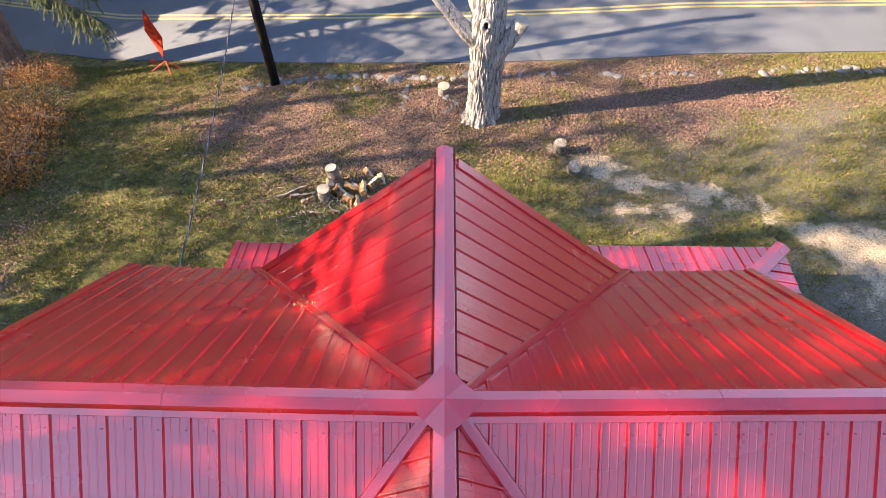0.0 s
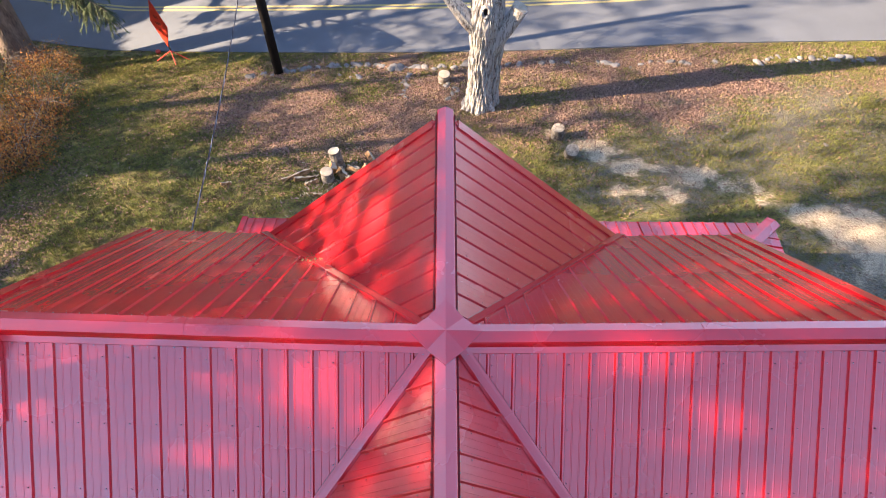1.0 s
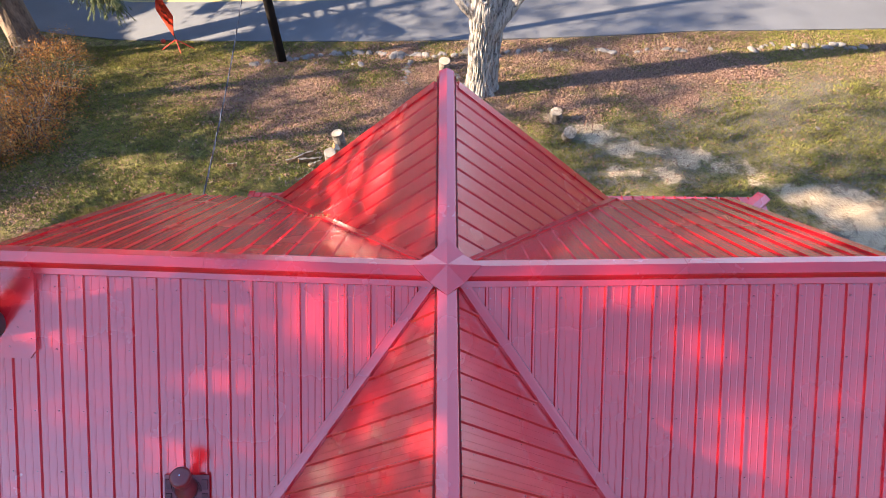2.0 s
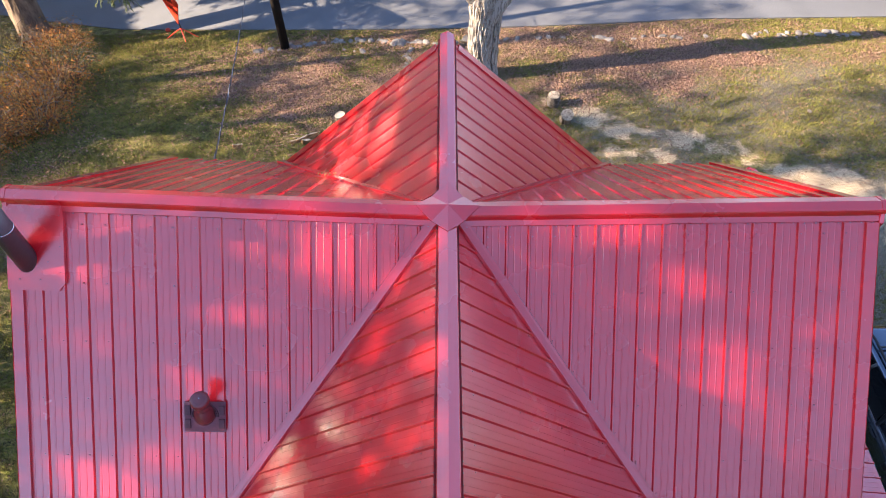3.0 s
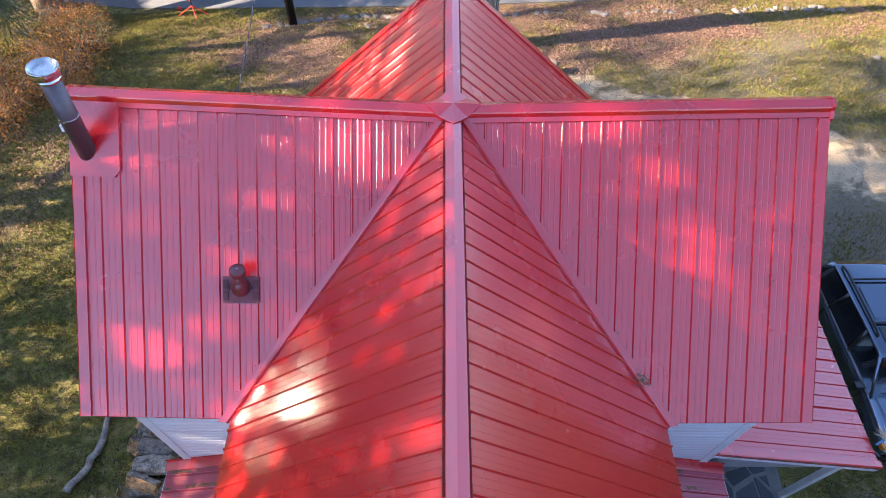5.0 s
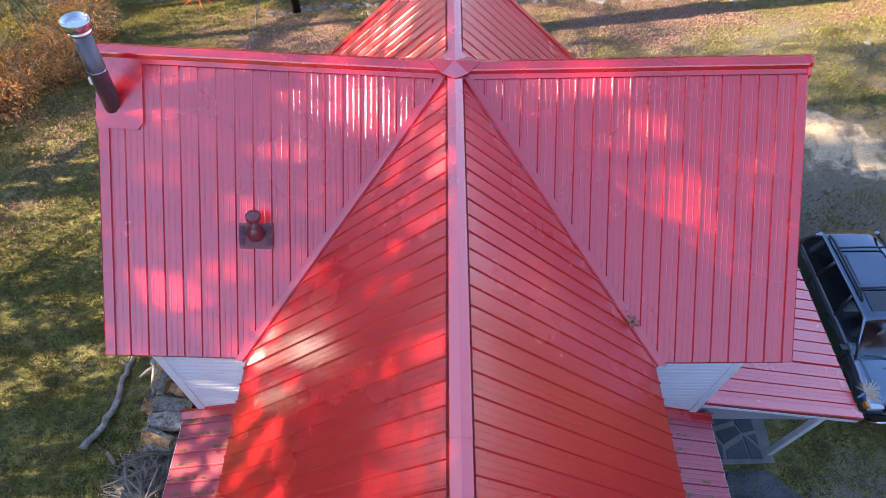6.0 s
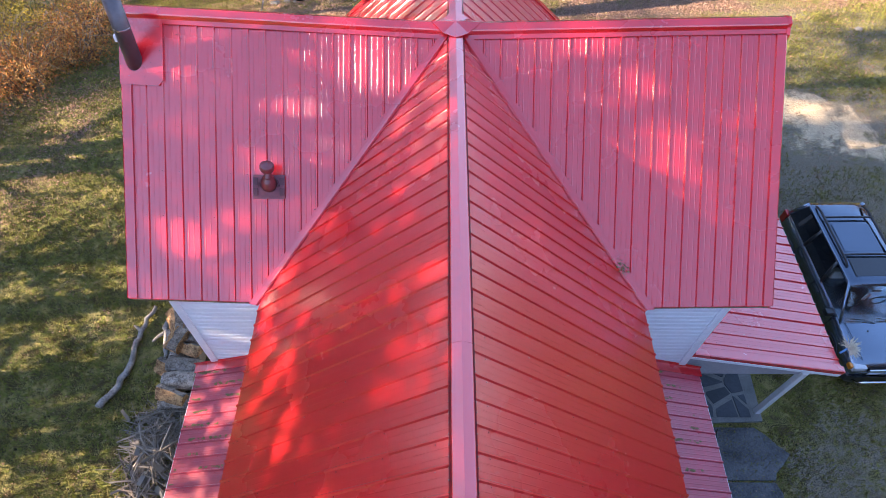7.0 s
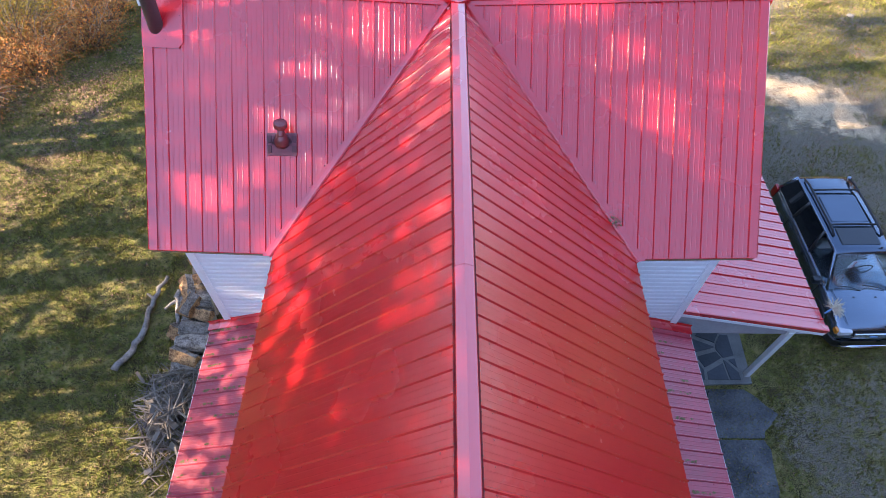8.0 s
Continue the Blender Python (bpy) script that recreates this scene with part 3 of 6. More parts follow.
def rake_trim(slope, u, v0, v1, out):
    """Flat strip on the sheets along a gable edge, folded down over the fascia."""
    w, d = 0.115, 0.14
    verts = []
    for v in (v0, v1):
        for du, h in ((-w, 0.002), (-w, 0.026), (0.0, 0.030), (0.016, 0.020), (0.016, -d), (0.004, -d)):
            verts.append(slope.at(u + du * out, v, h))
    faces = [(k, k + 1, 7 + k, 6 + k) for k in range(5)] + [(0, 1, 2, 3, 4, 5), (11, 10, 9, 8, 7, 6)]
    raw("rake_trim", verts, faces, RED, roof)


def eave_trim(slope, v, u0, u1):
    verts = []
    for u in (u0, u1):
        for dv, h in ((-0.06, -0.008), (0.004, -0.006), (0.012, -0.016), (0.012, -0.11), (-0.004, -0.11)):
            verts.append(slope.at(u, v + dv, h))
    faces = [(k, k + 1, 6 + k, 5 + k) for k in range(4)] + [(0, 1, 2, 3, 4), (9, 8, 7, 6, 5)]
    raw("eave_trim", verts, faces, RED, roof)


def valley_flashing(sa, sb, valley_a, reach_a):
    """Folded strip bridging a valley: sa is the cross wing, sb the other. Its edges turn down on to the sheets of both."""
    verts, n = [], 7
    for j in range(n):
        f = 0.015 + 0.993 * j / (n - 1)
        p = sa.at(valley_a * f + 0.125, reach_a * f, 0.026)
        q = sb.at(reach_a * f + 0.030, valley_a * f, 0.034)
        wave = Vector((0, 0, 0.0025 * math.sin(j * 2.3)))
        verts += [sa.at(valley_a * f + 0.130, reach_a * f, 0.002), p, p.lerp(q, 0.3) + Vector((0, 0, -0.005)) + wave, p.lerp(q, 0.7) + Vector((0, 0, -0.004)) + wave, q,
                  sb.at(reach_a * f + 0.038, valley_a * f, 0.004)]
    faces = [(o * 6 + k, o * 6 + k + 1, o * 6 + k + 7, o * 6 + k + 6) for o in range(n - 1) for k in range(5)]
    raw("valley_flashing", verts, faces, RED, roof)


for s, length, reach, valley, gap in PLANES:
    roof_plane(s, length, reach, valley, gap, roof, RED_NORTH if s.along.x else RED_WEST)
    deck(s, length, reach, valley)
valley_flashing(S_CROSS_REAR_L, S_REAR_L, REAR_W, REAR_D)
valley_flashing(S_CROSS_REAR_R, S_REAR_R, REAR_W, REAR_D)
valley_flashing(S_CROSS_FRONT_L, S_FRONT_L, FRONT_W, FRONT_D)
valley_flashing(S_CROSS_FRONT_R, S_FRONT_R, FRONT_W, FRONT_D)
ridge_cap(S_CROSS_REAR_L, S_CROSS_FRONT_L, 0.15, WING + 0.03, True)
ridge_cap(S_CROSS_REAR_R, S_CROSS_FRONT_R, 0.15, WING + 0.03, True)
ridge_end(S_CROSS_REAR_L, S_CROSS_FRONT_L, WING + 0.03)
ridge_end(S_CROSS_REAR_R, S_CROSS_FRONT_R, WING + 0.03)
ridge_cap(S_REAR_L, S_REAR_R, 0.15, REAR_END + 0.03)
ridge_cap(S_FRONT_L, S_FRONT_R, 0.15, FRONT_D + 0.05)
for s, v in ((S_CROSS_REAR_L, REAR_D), (S_CROSS_FRONT_L, FRONT_D), (S_CROSS_REAR_R, REAR_D), (S_CROSS_FRONT_R, FRONT_D)):
    rake_trim(s, WING, 0.14, v, 1)
    eave_trim(s, v, FRONT_W + 0.02 if v == FRONT_D else REAR_W + 0.02, WING)
for s in (S_REAR_L, S_REAR_R):
    rake_trim(s, REAR_END, 0.14, REAR_W, 1)
    eave_trim(s, REAR_W, REAR_D + 0.02, REAR_END)
for s in (S_FRONT_L, S_FRONT_R):
    rake_trim(s, FRONT_D, 0.14, FRONT_W, 1)


def crossing_cap():
    """Four-sided folded cap where the ridges cross."""
    r, z = 0.33, 0.078
    verts = [Vector((0, 0, RIDGE + z + 0.012))]
    ridge_dirs = ((1, 0, R_RISE), (0, 1, F_RISE), (-1, 0, L_RISE), (0, -1, B_RISE))
    for dx, dy, rise in ridge_dirs:
        verts.append(Vector((dx * r, dy * r, RIDGE + rise * r + z - 0.012)))
    for i in range(4):
        a, b = Vector(ridge_dirs[i][:2] + (0,)), Vector(ridge_dirs[(i + 1) % 4][:2] + (0,))
        p = (a + b) * (r * 0.5)
        p.z = RIDGE + z - 0.055
        verts.append(p)
    n = len(verts)
    verts += [v - Vector((0, 0, 0.012)) for v in verts]
    faces = []
    for i in range(4):
        faces += [(0, 1 + i, 5 + i), (0, 5 + i, 1 + (i + 1) % 4)]
        faces += [(1 + i, n + 1 + i, n + 5 + i, 5 + i), (5 + i, n + 5 + i, n + 1 + (i + 1) % 4, 1 + (i + 1) % 4)]
    raw("crossing_cap", verts, faces, RED, roof)


crossing_cap()


def debris(slope, u, v, lift, r, seed):
    """A pad of caught leaves and twigs."""
    rnd = random.Random(seed)
    bm = bmesh.new()
    for i in range(46):
        p = slope.at(u + rnd.gauss(0, r), v + rnd.gauss(0, r), lift + rnd.uniform(0.0, 0.03))
        s = rnd.uniform(0.012, 0.035)
        m = Matrix.Translation(p) @ Euler((rnd.uniform(-0.7, 0.7), rnd.uniform(-0.7, 0.7), rnd.uniform(0, 6.3))).to_matrix().to_4x4() @ Matrix.Diagonal((s, s * 0.5, 0.004, 1))
        bmesh.ops.create_cube(bm, size=1.0, matrix=m)
    ob = part("leaf_clump", bm, MOSS)
    return tagged(ob, "small clump of dry leaves caught in the roof valley", "debris", kind="stuff")


debris(S_CROSS_REAR_R, 2.30, 2.50, 0.03, 0.055, 1)
debris(S_CROSS_FRONT_L, 1.62, 1.72, 0.03, 0.09, 2)

# flat flashing sheet under the flue
fl = S_CROSS_REAR_L
bm = bmesh.new()
outline = [(3.86, 0.10), (WING + 0.02, 0.10), (WING + 0.02, 0.745), (3.92, 0.745), (3.86, 0.685)]
top = [bm.verts.new(fl.at(u, v, 0.040)) for u, v in outline]
low = [bm.verts.new(fl.at(u, v, 0.002)) for u, v in outline]
bm.faces.new(top)
for i in range(5):
    bm.faces.new((top[i], low[i], low[(i + 1) % 5], top[(i + 1) % 5]))
part("flue_flashing", bm, RED, roof)
screw_heads([fl.at(u, v, 0.040) for u, v in ((3.90, 0.16), (3.90, 0.40), (3.90, 0.60), (4.1, 0.66), (4.3, 0.66), (4.36, 0.4), (4.02, 0.52))], fl, roof)


def chimney_flue():
    foot = fl.at(4.235, 0.530, 0.0)
    ob = thing("chimney_flue", "tall grey galvanised stove flue with a bright steel cap", "chimney", at=foot)
    ob.matrix_world = Matrix.Translation(foot) @ Matrix.Rotation(0.085, 4, "Y")
    bm = bmesh.new()
    lathe(bm, [(0.104, -0.06), (0.104, 0.535), (0.107, 0.540), (0.107, 0.548), (0.1045, 0.552), (0.1045, 0.562), (0.107, 0.566), (0.107, 0.574), (0.103, 0.580), (0.103, 1.05)], sides=32)
    part("pipe", bm, STEEL, ob, smooth=True)
    bm = bmesh.new()
    lathe(bm, [(0.1085, 0.553), (0.1085, 0.561)], sides=32)
    part("joint_band", bm, STEEL_BRIGHT, ob, smooth=True)
    bm = bmesh.new()
    box(bm, -0.012, 0.012, -0.122, -0.106, 0.545, 0.570, 0.003)
    part("band_clip", bm, STEEL_BRIGHT, ob)
    bm = bmesh.new()
    lathe(bm, [(0.108, 1.035), (0.122, 1.040), (0.136, 1.062), (0.136, 1.078), (0.116, 1.088), (0.112, 1.130)], sides=32)
    part("collar", bm, STEEL_BRIGHT, ob, "bright polished steel storm collar", smooth=True)
    bm = bmesh.new()
    lathe(bm, [(0.100, 1.100), (0.146, 1.106), (0.152, 1.112), (0.152, 1.190), (0.148, 1.198), (0.140, 1.196), (0.132, 1.160), (0.075, 1.150), (0.01, 1.158)], sides=32)
    part("cap", bm, STEEL_BRIGHT, ob, "bright polished steel cap with a dished top", smooth=True)
    bm = bmesh.new()
    box(bm, -0.118, -0.085, -0.060, -0.012, 0.36, 0.45, 0.004)
    part("label_plate", bm, WHITE_TRIM, ob, "small white maker's label")
    return ob


chimney_flue()


def vent_pipe():
    s = S_CROSS_REAR_L
    foot = s.at(2.50, 1.72, 0.022)
    ob = thing("roof_vent", "brown-red capped plumbing vent on a ribbed boot", "vent", at=foot)
    slope_turn = Matrix.Rotation(math.atan(s.tan), 4, "X")
    bm = bmesh.new()
    box(bm, -0.215, 0.215, -0.16, 0.16, -0.004, 0.010, 0.004, slope_turn)
    part("boot_plate", bm, BOOT_BASE, ob, "grey-brown moulded plate")
    for x in (-0.175, 0.175):
        for y in (-0.07, 0.07):
            bm = bmesh.new()
            box(bm, x - 0.03, x + 0.03, y - 0.05, y + 0.05, 0.006, 0.026, 0.006, slope_turn)
            part("plate_pad", bm, BOOT_PAD, ob)
    for i in range(3):
        bm = bmesh.new()
        pts = [slope_turn @ Vector((math.cos(a) * (0.14 - i * 0.018), math.sin(a) * (0.14 - i * 0.018), 0.012)) for a in [math.pi * k / 12 for k in range(13)]]
        tube(bm, pts, 0.008, 6)
        part("plate_ring", bm, BOOT_PAD, ob)
    lean = Matrix.Rotation(-0.10, 4, "X") @ Matrix.Rotation(0.12, 4, "Y") @ Matrix.Diagonal((0.95, 0.95, 0.88, 1))
    bm = bmesh.new()
    lathe(bm, [(0.106, 0.0), (0.110, 0.05), (0.106, 0.11), (0.088, 0.165), (0.064, 0.195), (0.060, 0.205), (0.064, 0.212), (0.062, 0.225), (0.052, 0.235), (0.052, 0.36)], sides=24, turn=lean)
    part("boot_dome", bm, BOOT, ob, smooth=True)
    bm = bmesh.new()
    lathe(bm, [(0.054, 0.335), (0.088, 0.345), (0.098, 0.360), (0.098, 0.425), (0.092, 0.440), (0.070, 0.450), (0.02, 0.455)], sides=24, turn=lean)
    part("cap", bm, BOOT, ob, smooth=True)
    bm = bmesh.new()
    lathe(bm, [(0.008, 0.452), (0.008, 0.460)], sides=8, turn=lean)
    part("cap_screw", bm, STEEL_BRIGHT, ob)
    return ob


vent_pipe()


# ---- walls with lapped siding ----
WALL_X, WALL_YB, WALL_YF = 4.03, -2.70, 2.60
REAR_WALL_X = 2.38


def siding(name, p0, p1, z0, z1, out, parent, gable=None):
    """A wall of lapped boards between two plan points; out is the way it faces; gable: roof height at a fraction along."""
    a, b, o = Vector((*p0, 0)), Vector((*p1, 0)), Vector((*out, 0))
    wall = raw(name, *wall_block(a, b, o, z0, z1, gable), WHITE, parent)
    lap = 0.115
    n = int((z1 - z0) / lap) if not gable else int((max(gable(0.5), gable(0), gable(1)) - z0) / lap)
    for i in range(n):
        z = z0 + i * lap
        f0, f1 = 0.0, 1.0
        if gable:
            steps = [k / 40 for k in range(41) if gable(k / 40) > z + lap]
            if len(steps) < 2:
                continue
            f0, f1 = steps[0], steps[-1]
        p, q = a.lerp(b, f0), a.lerp(b, f1)
        verts = []
        for e in (p, q):
            for d, h in ((0.002, -0.004), (0.026, 0.0), (0.024, 0.072), (0.010, 0.092), (0.008, lap)):
                verts.append(Vector((e.x, e.y, z + h)) + o * d)
        raw("siding_board", verts, [(0, 5, 6, 1), (1, 6, 7, 2), (2, 7, 8, 3), (3, 8, 9, 4), (0, 1, 2, 3, 4), (9, 8, 7, 6, 5)], WHITE, wall)
    return wall


def wall_block(a, b, o, z0, z1, gable):
    n = 8 if gable else 1
    verts, faces = [], []
    for i in range(n + 1):
        f = i / n
        p = a.lerp(b, f)
        zt = gable(f) if gable else z1
        for d in (0.0, -0.16):
            q = p + o * d
            verts.append((q.x, q.y, z0))
            verts.append((q.x, q.y, zt))
    for i in range(n):
        k = i * 4
        faces += [(k, k + 4, k + 5, k + 1), (k + 2, k + 3, k + 7, k + 6), (k + 1, k + 5, k + 7, k + 3), (k, k + 2, k + 6, k + 4)]
    faces += [(0, 1, 3, 2), (n * 4, n * 4 + 2, n * 4 + 3, n * 4 + 1)]
    return verts, faces


def gable_cross(side):
    rise = L_RISE if side < 0 else R_RISE
    rear, front = (T_RL, T_FLc) if side < 0 else (T_RR, T_FRc)

    def top(f):
        y = WALL_YB + (WALL_YF - WALL_YB) * f
        return RIDGE + rise * WALL_X - abs(y) * (rear if y < 0 else front) - 0.16
    return top


siding("wall", (-WALL_X, WALL_YB), (-REAR_WALL_X, WALL_YB), -0.3, 4.72, (0, -1), house)
siding("wall", (REAR_WALL_X, WALL_YB), (WALL_X, WALL_YB), -0.3, 4.70, (0, -1), house)
siding("wall", (-WALL_X, WALL_YB), (-WALL_X, WALL_YF), -0.3, 5, (-1, 0), house, gable_cross(-1))
siding("wall", (WALL_X, WALL_YB), (WALL_X, WALL_YF), -0.3, 5, (1, 0), house, gable_cross(1))
siding("wall", (-WALL_X, WALL_YF), (WALL_X, WALL_YF), -0.3, 4.70, (0, 1), house)
siding("wall", (-2.3, WALL_YF), (2.3, WALL_YF), 4.70, 6, (0, 1), house, lambda f: RIDGE + F_RISE * 2.6 - abs(-2.3 + 4.6 * f) * T_FL - 0.16)
siding("wall", (-REAR_WALL_X, -9.0), (-REAR_WALL_X, WALL_YB), -0.3, 4.75, (-1, 0), house)
siding("wall", (REAR_WALL_X, -9.0), (REAR_WALL_X, WALL_YB), -0.3, 4.75, (1, 0), house)
siding("wall", (-REAR_WALL_X, -9.0), (REAR_WALL_X, -9.0), -0.3, 6, (0, -1), house, lambda f: RIDGE - abs(-REAR_WALL_X + 2 * REAR_WALL_X * f) * T_BL - 0.16)
for x, y, z1 in ((-WALL_X, WALL_YB, 4.78), (WALL_X, WALL_YB, 4.74), (-WALL_X, WALL_YF, 4.85), (WALL_X, WALL_YF, 4.85)):
    bm = bmesh.new()
    sx, sy = (1 if x > 0 else -1), (1 if y > 0 else -1)
    box(bm, min(x + sx * 0.036, x - sx * 0.09), max(x + sx * 0.036, x - sx * 0.09), min(y + sy * 0.038, y + sy * 0.012), max(y + sy * 0.038, y + sy * 0.012), -0.3, z1)
    box(bm, min(x + sx * 0.036, x + sx * 0.010), max(x + sx * 0.036, x + sx * 0.010), min(y + sy * 0.011, y - sy * 0.09), max(y + sy * 0.011, y - sy * 0.09), -0.3, z1)
    part("corner_board", bm, WHITE_TRIM, house)
# soffits under the cross wing's rear eaves
for x0, x1 in ((-WING + 0.02, -REAR_W - 0.02), (REAR_W + 0.02, WING - 0.02)):
    bm = bmesh.new()
    box(bm, x0, x1, -2.83, -2.66, 4.62, 4.645)
    part("soffit", bm, WHITE_TRIM, house)


# ---- low side roofs along the rear wing ----
def lean_to(side):
    x_in, x_out, z_in, z_out = side * 2.42, side * 4.33, 2.84, 2.22
    tan = (z_in - z_out) / abs(x_out - x_in)
    ob = thing("lean_to_roof", "low weathered red ribbed steel roof along the rear wing", "roof", "side roofs")
    s = Slope((0, -1), (side, 0), 0.0, tan)
    base = s.at

    class Low(Slope):
        def at(self, u, v, h=0.0):
            p = base(u, v, h)
            return Vector((p.x + x_in, p.y + WALL_YB - 0.03, p.z - RIDGE + z_in))
    low = Low((0, -1), (side, 0), 0.0, tan, rib=0.024, minor=0.003)
    roof_plane(low, 6.3, 1.91, 0, 0, ob, RED_OLD, screws=True)
    bm = bmesh.new()
    sheet(bm, [low.at(0, 0, -0.006), low.at(6.3, 0, -0.006), low.at(6.3, 1.90, -0.006), low.at(0, 1.90, -0.006)], 0.09)
    part("roof_deck", bm, WOOD_DECK, ob)
    bm = bmesh.new()
    box(bm, min(x_out - side * 0.01, x_out + side * 0.012), max(x_out - side * 0.01, x_out + side * 0.012), WALL_YB - 6.3, WALL_YB - 0.03, z_out - 0.13, z_out - 0.012)
    part("fascia", bm, WHITE_TRIM, ob)
    raw("wall_flashing", [low.at(0.0, 0, 0.09), low.at(0.0, 1.94, 0.09), low.at(0.012, 0, 0.030), low.at(0.012, 1.94, 0.030), low.at(0.15, 0, 0.026), low.at(0.15, 1.94, 0.026), low.at(0.15, 0, 0.004), low.at(0.15, 1.94, 0.004)],
        [(0, 1, 3, 2), (2, 3, 5, 4), (4, 5, 7, 6)], RED, ob)
    for y in (-5.0, -8.6):
        bm = bmesh.new()
        box(bm, x_out - side * 0.16 - 0.05, x_out - side * 0.16 + 0.05, y - 0.05, y + 0.05, -0.1, z_out - 0.06, 0.006)
        part("post", bm, WHITE_TRIM, ob)
    rnd = random.Random(5 + side)
    verts, faces = [], []
    for k in range(1, 27):
        for j in range(44):
            u = k * PITCH_RIB - 0.035 - rnd.random() * 0.03
            v = rnd.uniform(0.25, 1.88) if side < 0 else rnd.uniform(0.2, 0.7) + (0.9 if rnd.random() < 0.2 else 0)
            if noise.noise(Vector((k * 0.9, v * 2.2, side * 3))) < (-0.05 if side < 0 else 0.1):
                continue
            p = low.at(u, v, 0.004 + rnd.random() * 0.008)
            a, sz = rnd.uniform(0, 6.3), rnd.uniform(0.010, 0.026)
            i = len(verts)
            for q in range(4):
                verts.append(p + Vector((math.cos(a + q * 1.57) * sz * (1.8 if q % 2 else 0.8), math.sin(a + q * 1.57) * sz, rnd.uniform(0, 0.006))))
            faces.append((i, i + 1, i + 2, i + 3))
    if verts:
        tagged(raw("caught_leaves", verts, faces, MOSS, ob), kind="stuff")
    return ob


lean_to(-1)
lean_to(1)


# ---- porch roof round the front and the east side ----
def porch():
    ob = thing("porch_roof", "red ribbed steel porch roof with white fascia wrapping two sides", "roof")
    z_in, z_out, x_in, x_out, y_in, y_out, x_left = 2.80, 2.12, 4.06, 6.95, 2.63, 5.25, -4.12
    tx, ty = (z_in - z_out) / (x_out - x_in), (z_in - z_out) / (y_out - y_in)

    class East(Slope):
        def at(self, u, v, h=0.0):
            return Vector((x_in + v, -2.72 + u, z_in - tx * v)) + self.normal * h

    class Front(Slope):
        def at(self, u, v, h=0.0):
            return Vector((x_left + u, y_in + v, z_in - ty * v)) + self.normal * h
    east, front = East((0, 1), (1, 0), 0, tx), Front((1, 0), (0, 1), 0, ty)
    len_e, len_f = y_in + 2.72, x_in - x_left
    reach_e, reach_f = x_out - x_in, y_out - y_in
    for s, straight, reach, corner in ((east, len_e, reach_e, reach_f), (front, len_f, reach_f, reach_e)):
        plane = new("roof_slope")
        plane.parent = ob
        u = 0.0
        heads = []
        while u < straight + corner - 0.02:
            b = min(u + 4 * PITCH_RIB, straight + corner)
            prof = rib_profile(u, b)
            verts, faces = [], []
            for q, h in prof:
                top = 0.02 if q <= straight else min(reach, (q - straight) * reach / corner)
                for f in (0.0, 0.5, 1.0):
                    verts.append(s.at(q, top + (reach - top) * f, h))
                r = (q / PITCH_RIB) - math.floor(q / PITCH_RIB)
                if abs(h) < 1e-6 and abs(r - 0.09) < 0.02:
                    for v in (0.5, 1.1, 1.7, reach - 0.08):
                        if v > top + 0.05:
                            heads.append(s.at(q + 0.014, v, 0.002))
            for j in range(len(prof) - 1):
                for k in range(2):
                    faces.append((j * 3 + k, j * 3 + k + 1, j * 3 + 4 + k, j * 3 + 3 + k))
            raw("roof_panel", verts, faces, RED, plane)
            u = b
        screw_heads(heads, s, plane)
        bm = bmesh.new()
        sheet(bm, [s.at(0, 0.0, -0.008), s.at(straight, 0.0, -0.008), s.at(straight + corner - 0.02, reach - 0.02, -0.008), s.at(0, reach - 0.02, -0.008)], 0.08)
        part("roof_deck", bm, WOOD_DECK, ob)
    # hip cap
    a, b = Vector((x_in, y_in, z_in)), Vector((x_out + 0.03, y_out + 0.03, z_out))
    d = (b - a)
    n = Vector((-d.y, d.x, 0)).normalized()
    verts = []
    for p in (a, b):
        for o, z in ((-0.16, -0.012), (-0.15, 0.026), (0.0, 0.075), (0.15, 0.026), (0.16, -0.012)):
            verts.append(p + n * o + Vector((0, 0, z)))
    raw("hip_cap", verts, [(k, k + 1, 6 + k, 5 + k) for k in range(4)] + [(0, 1, 2, 3, 4), (9, 8, 7, 6, 5)], RED, ob)
    # fascias and edge trims
    for x0, x1, y0, y1 in ((x_out - 0.012, x_out + 0.012, -2.72, y_out), (x_left, x_out, y_out - 0.012, y_out + 0.012)):
        bm = bmesh.new()
        box(bm, x0, x1, y0, y1, z_out - 0.15, z_out - 0.015)
        part("fascia", bm, WHITE_TRIM, ob)
    for s in (east, front):
        verts = []
        for v in (0.02, (reach_e if s is east else reach_f) + 0.02):
            for du, h in ((0.10, 0.004), (0.09, 0.026), (-0.012, 0.030), (-0.03, 0.020), (-0.03, -0.075), (-0.018, -0.075)):
                verts.append(s.at(du, v, h))
        raw("rake_trim", verts, [(k, k + 1, 7 + k, 6 + k) for k in range(5)] + [(0, 1, 2, 3, 4, 5), (11, 10, 9, 8, 7, 6)], RED, ob)
        verts = []
        for v in (0.02, (reach_e if s is east else reach_f) + 0.01):
            for du, h in ((-0.034, -0.072), (-0.034, -0.150), (-0.004, -0.150), (-0.004, -0.072)):
                verts.append(s.at(du, v, h))
        raw("barge_board", verts, [(k, (k + 1) % 4, 4 + (k + 1) % 4, 4 + k) for k in range(4)] + [(0, 1, 2, 3), (7, 6, 5, 4)], WHITE_TRIM, ob)
    # grey end panel under the barge board, beams and posts
    bm = bmesh.new()
    pts = [(x_in, z_in - 0.10), (x_out - 0.05, z_out - 0.10), (x_out - 0.05, z_out - 0.26), (x_in, z_out - 0.26)]
    fr = [bm.verts.new((x, -2.66, z)) for x, z in pts]
    bk = [bm.verts.new((x, -2.62, z)) for x, z in pts]
    bm.faces.new(fr)
    bm.faces.new(bk[::-1])
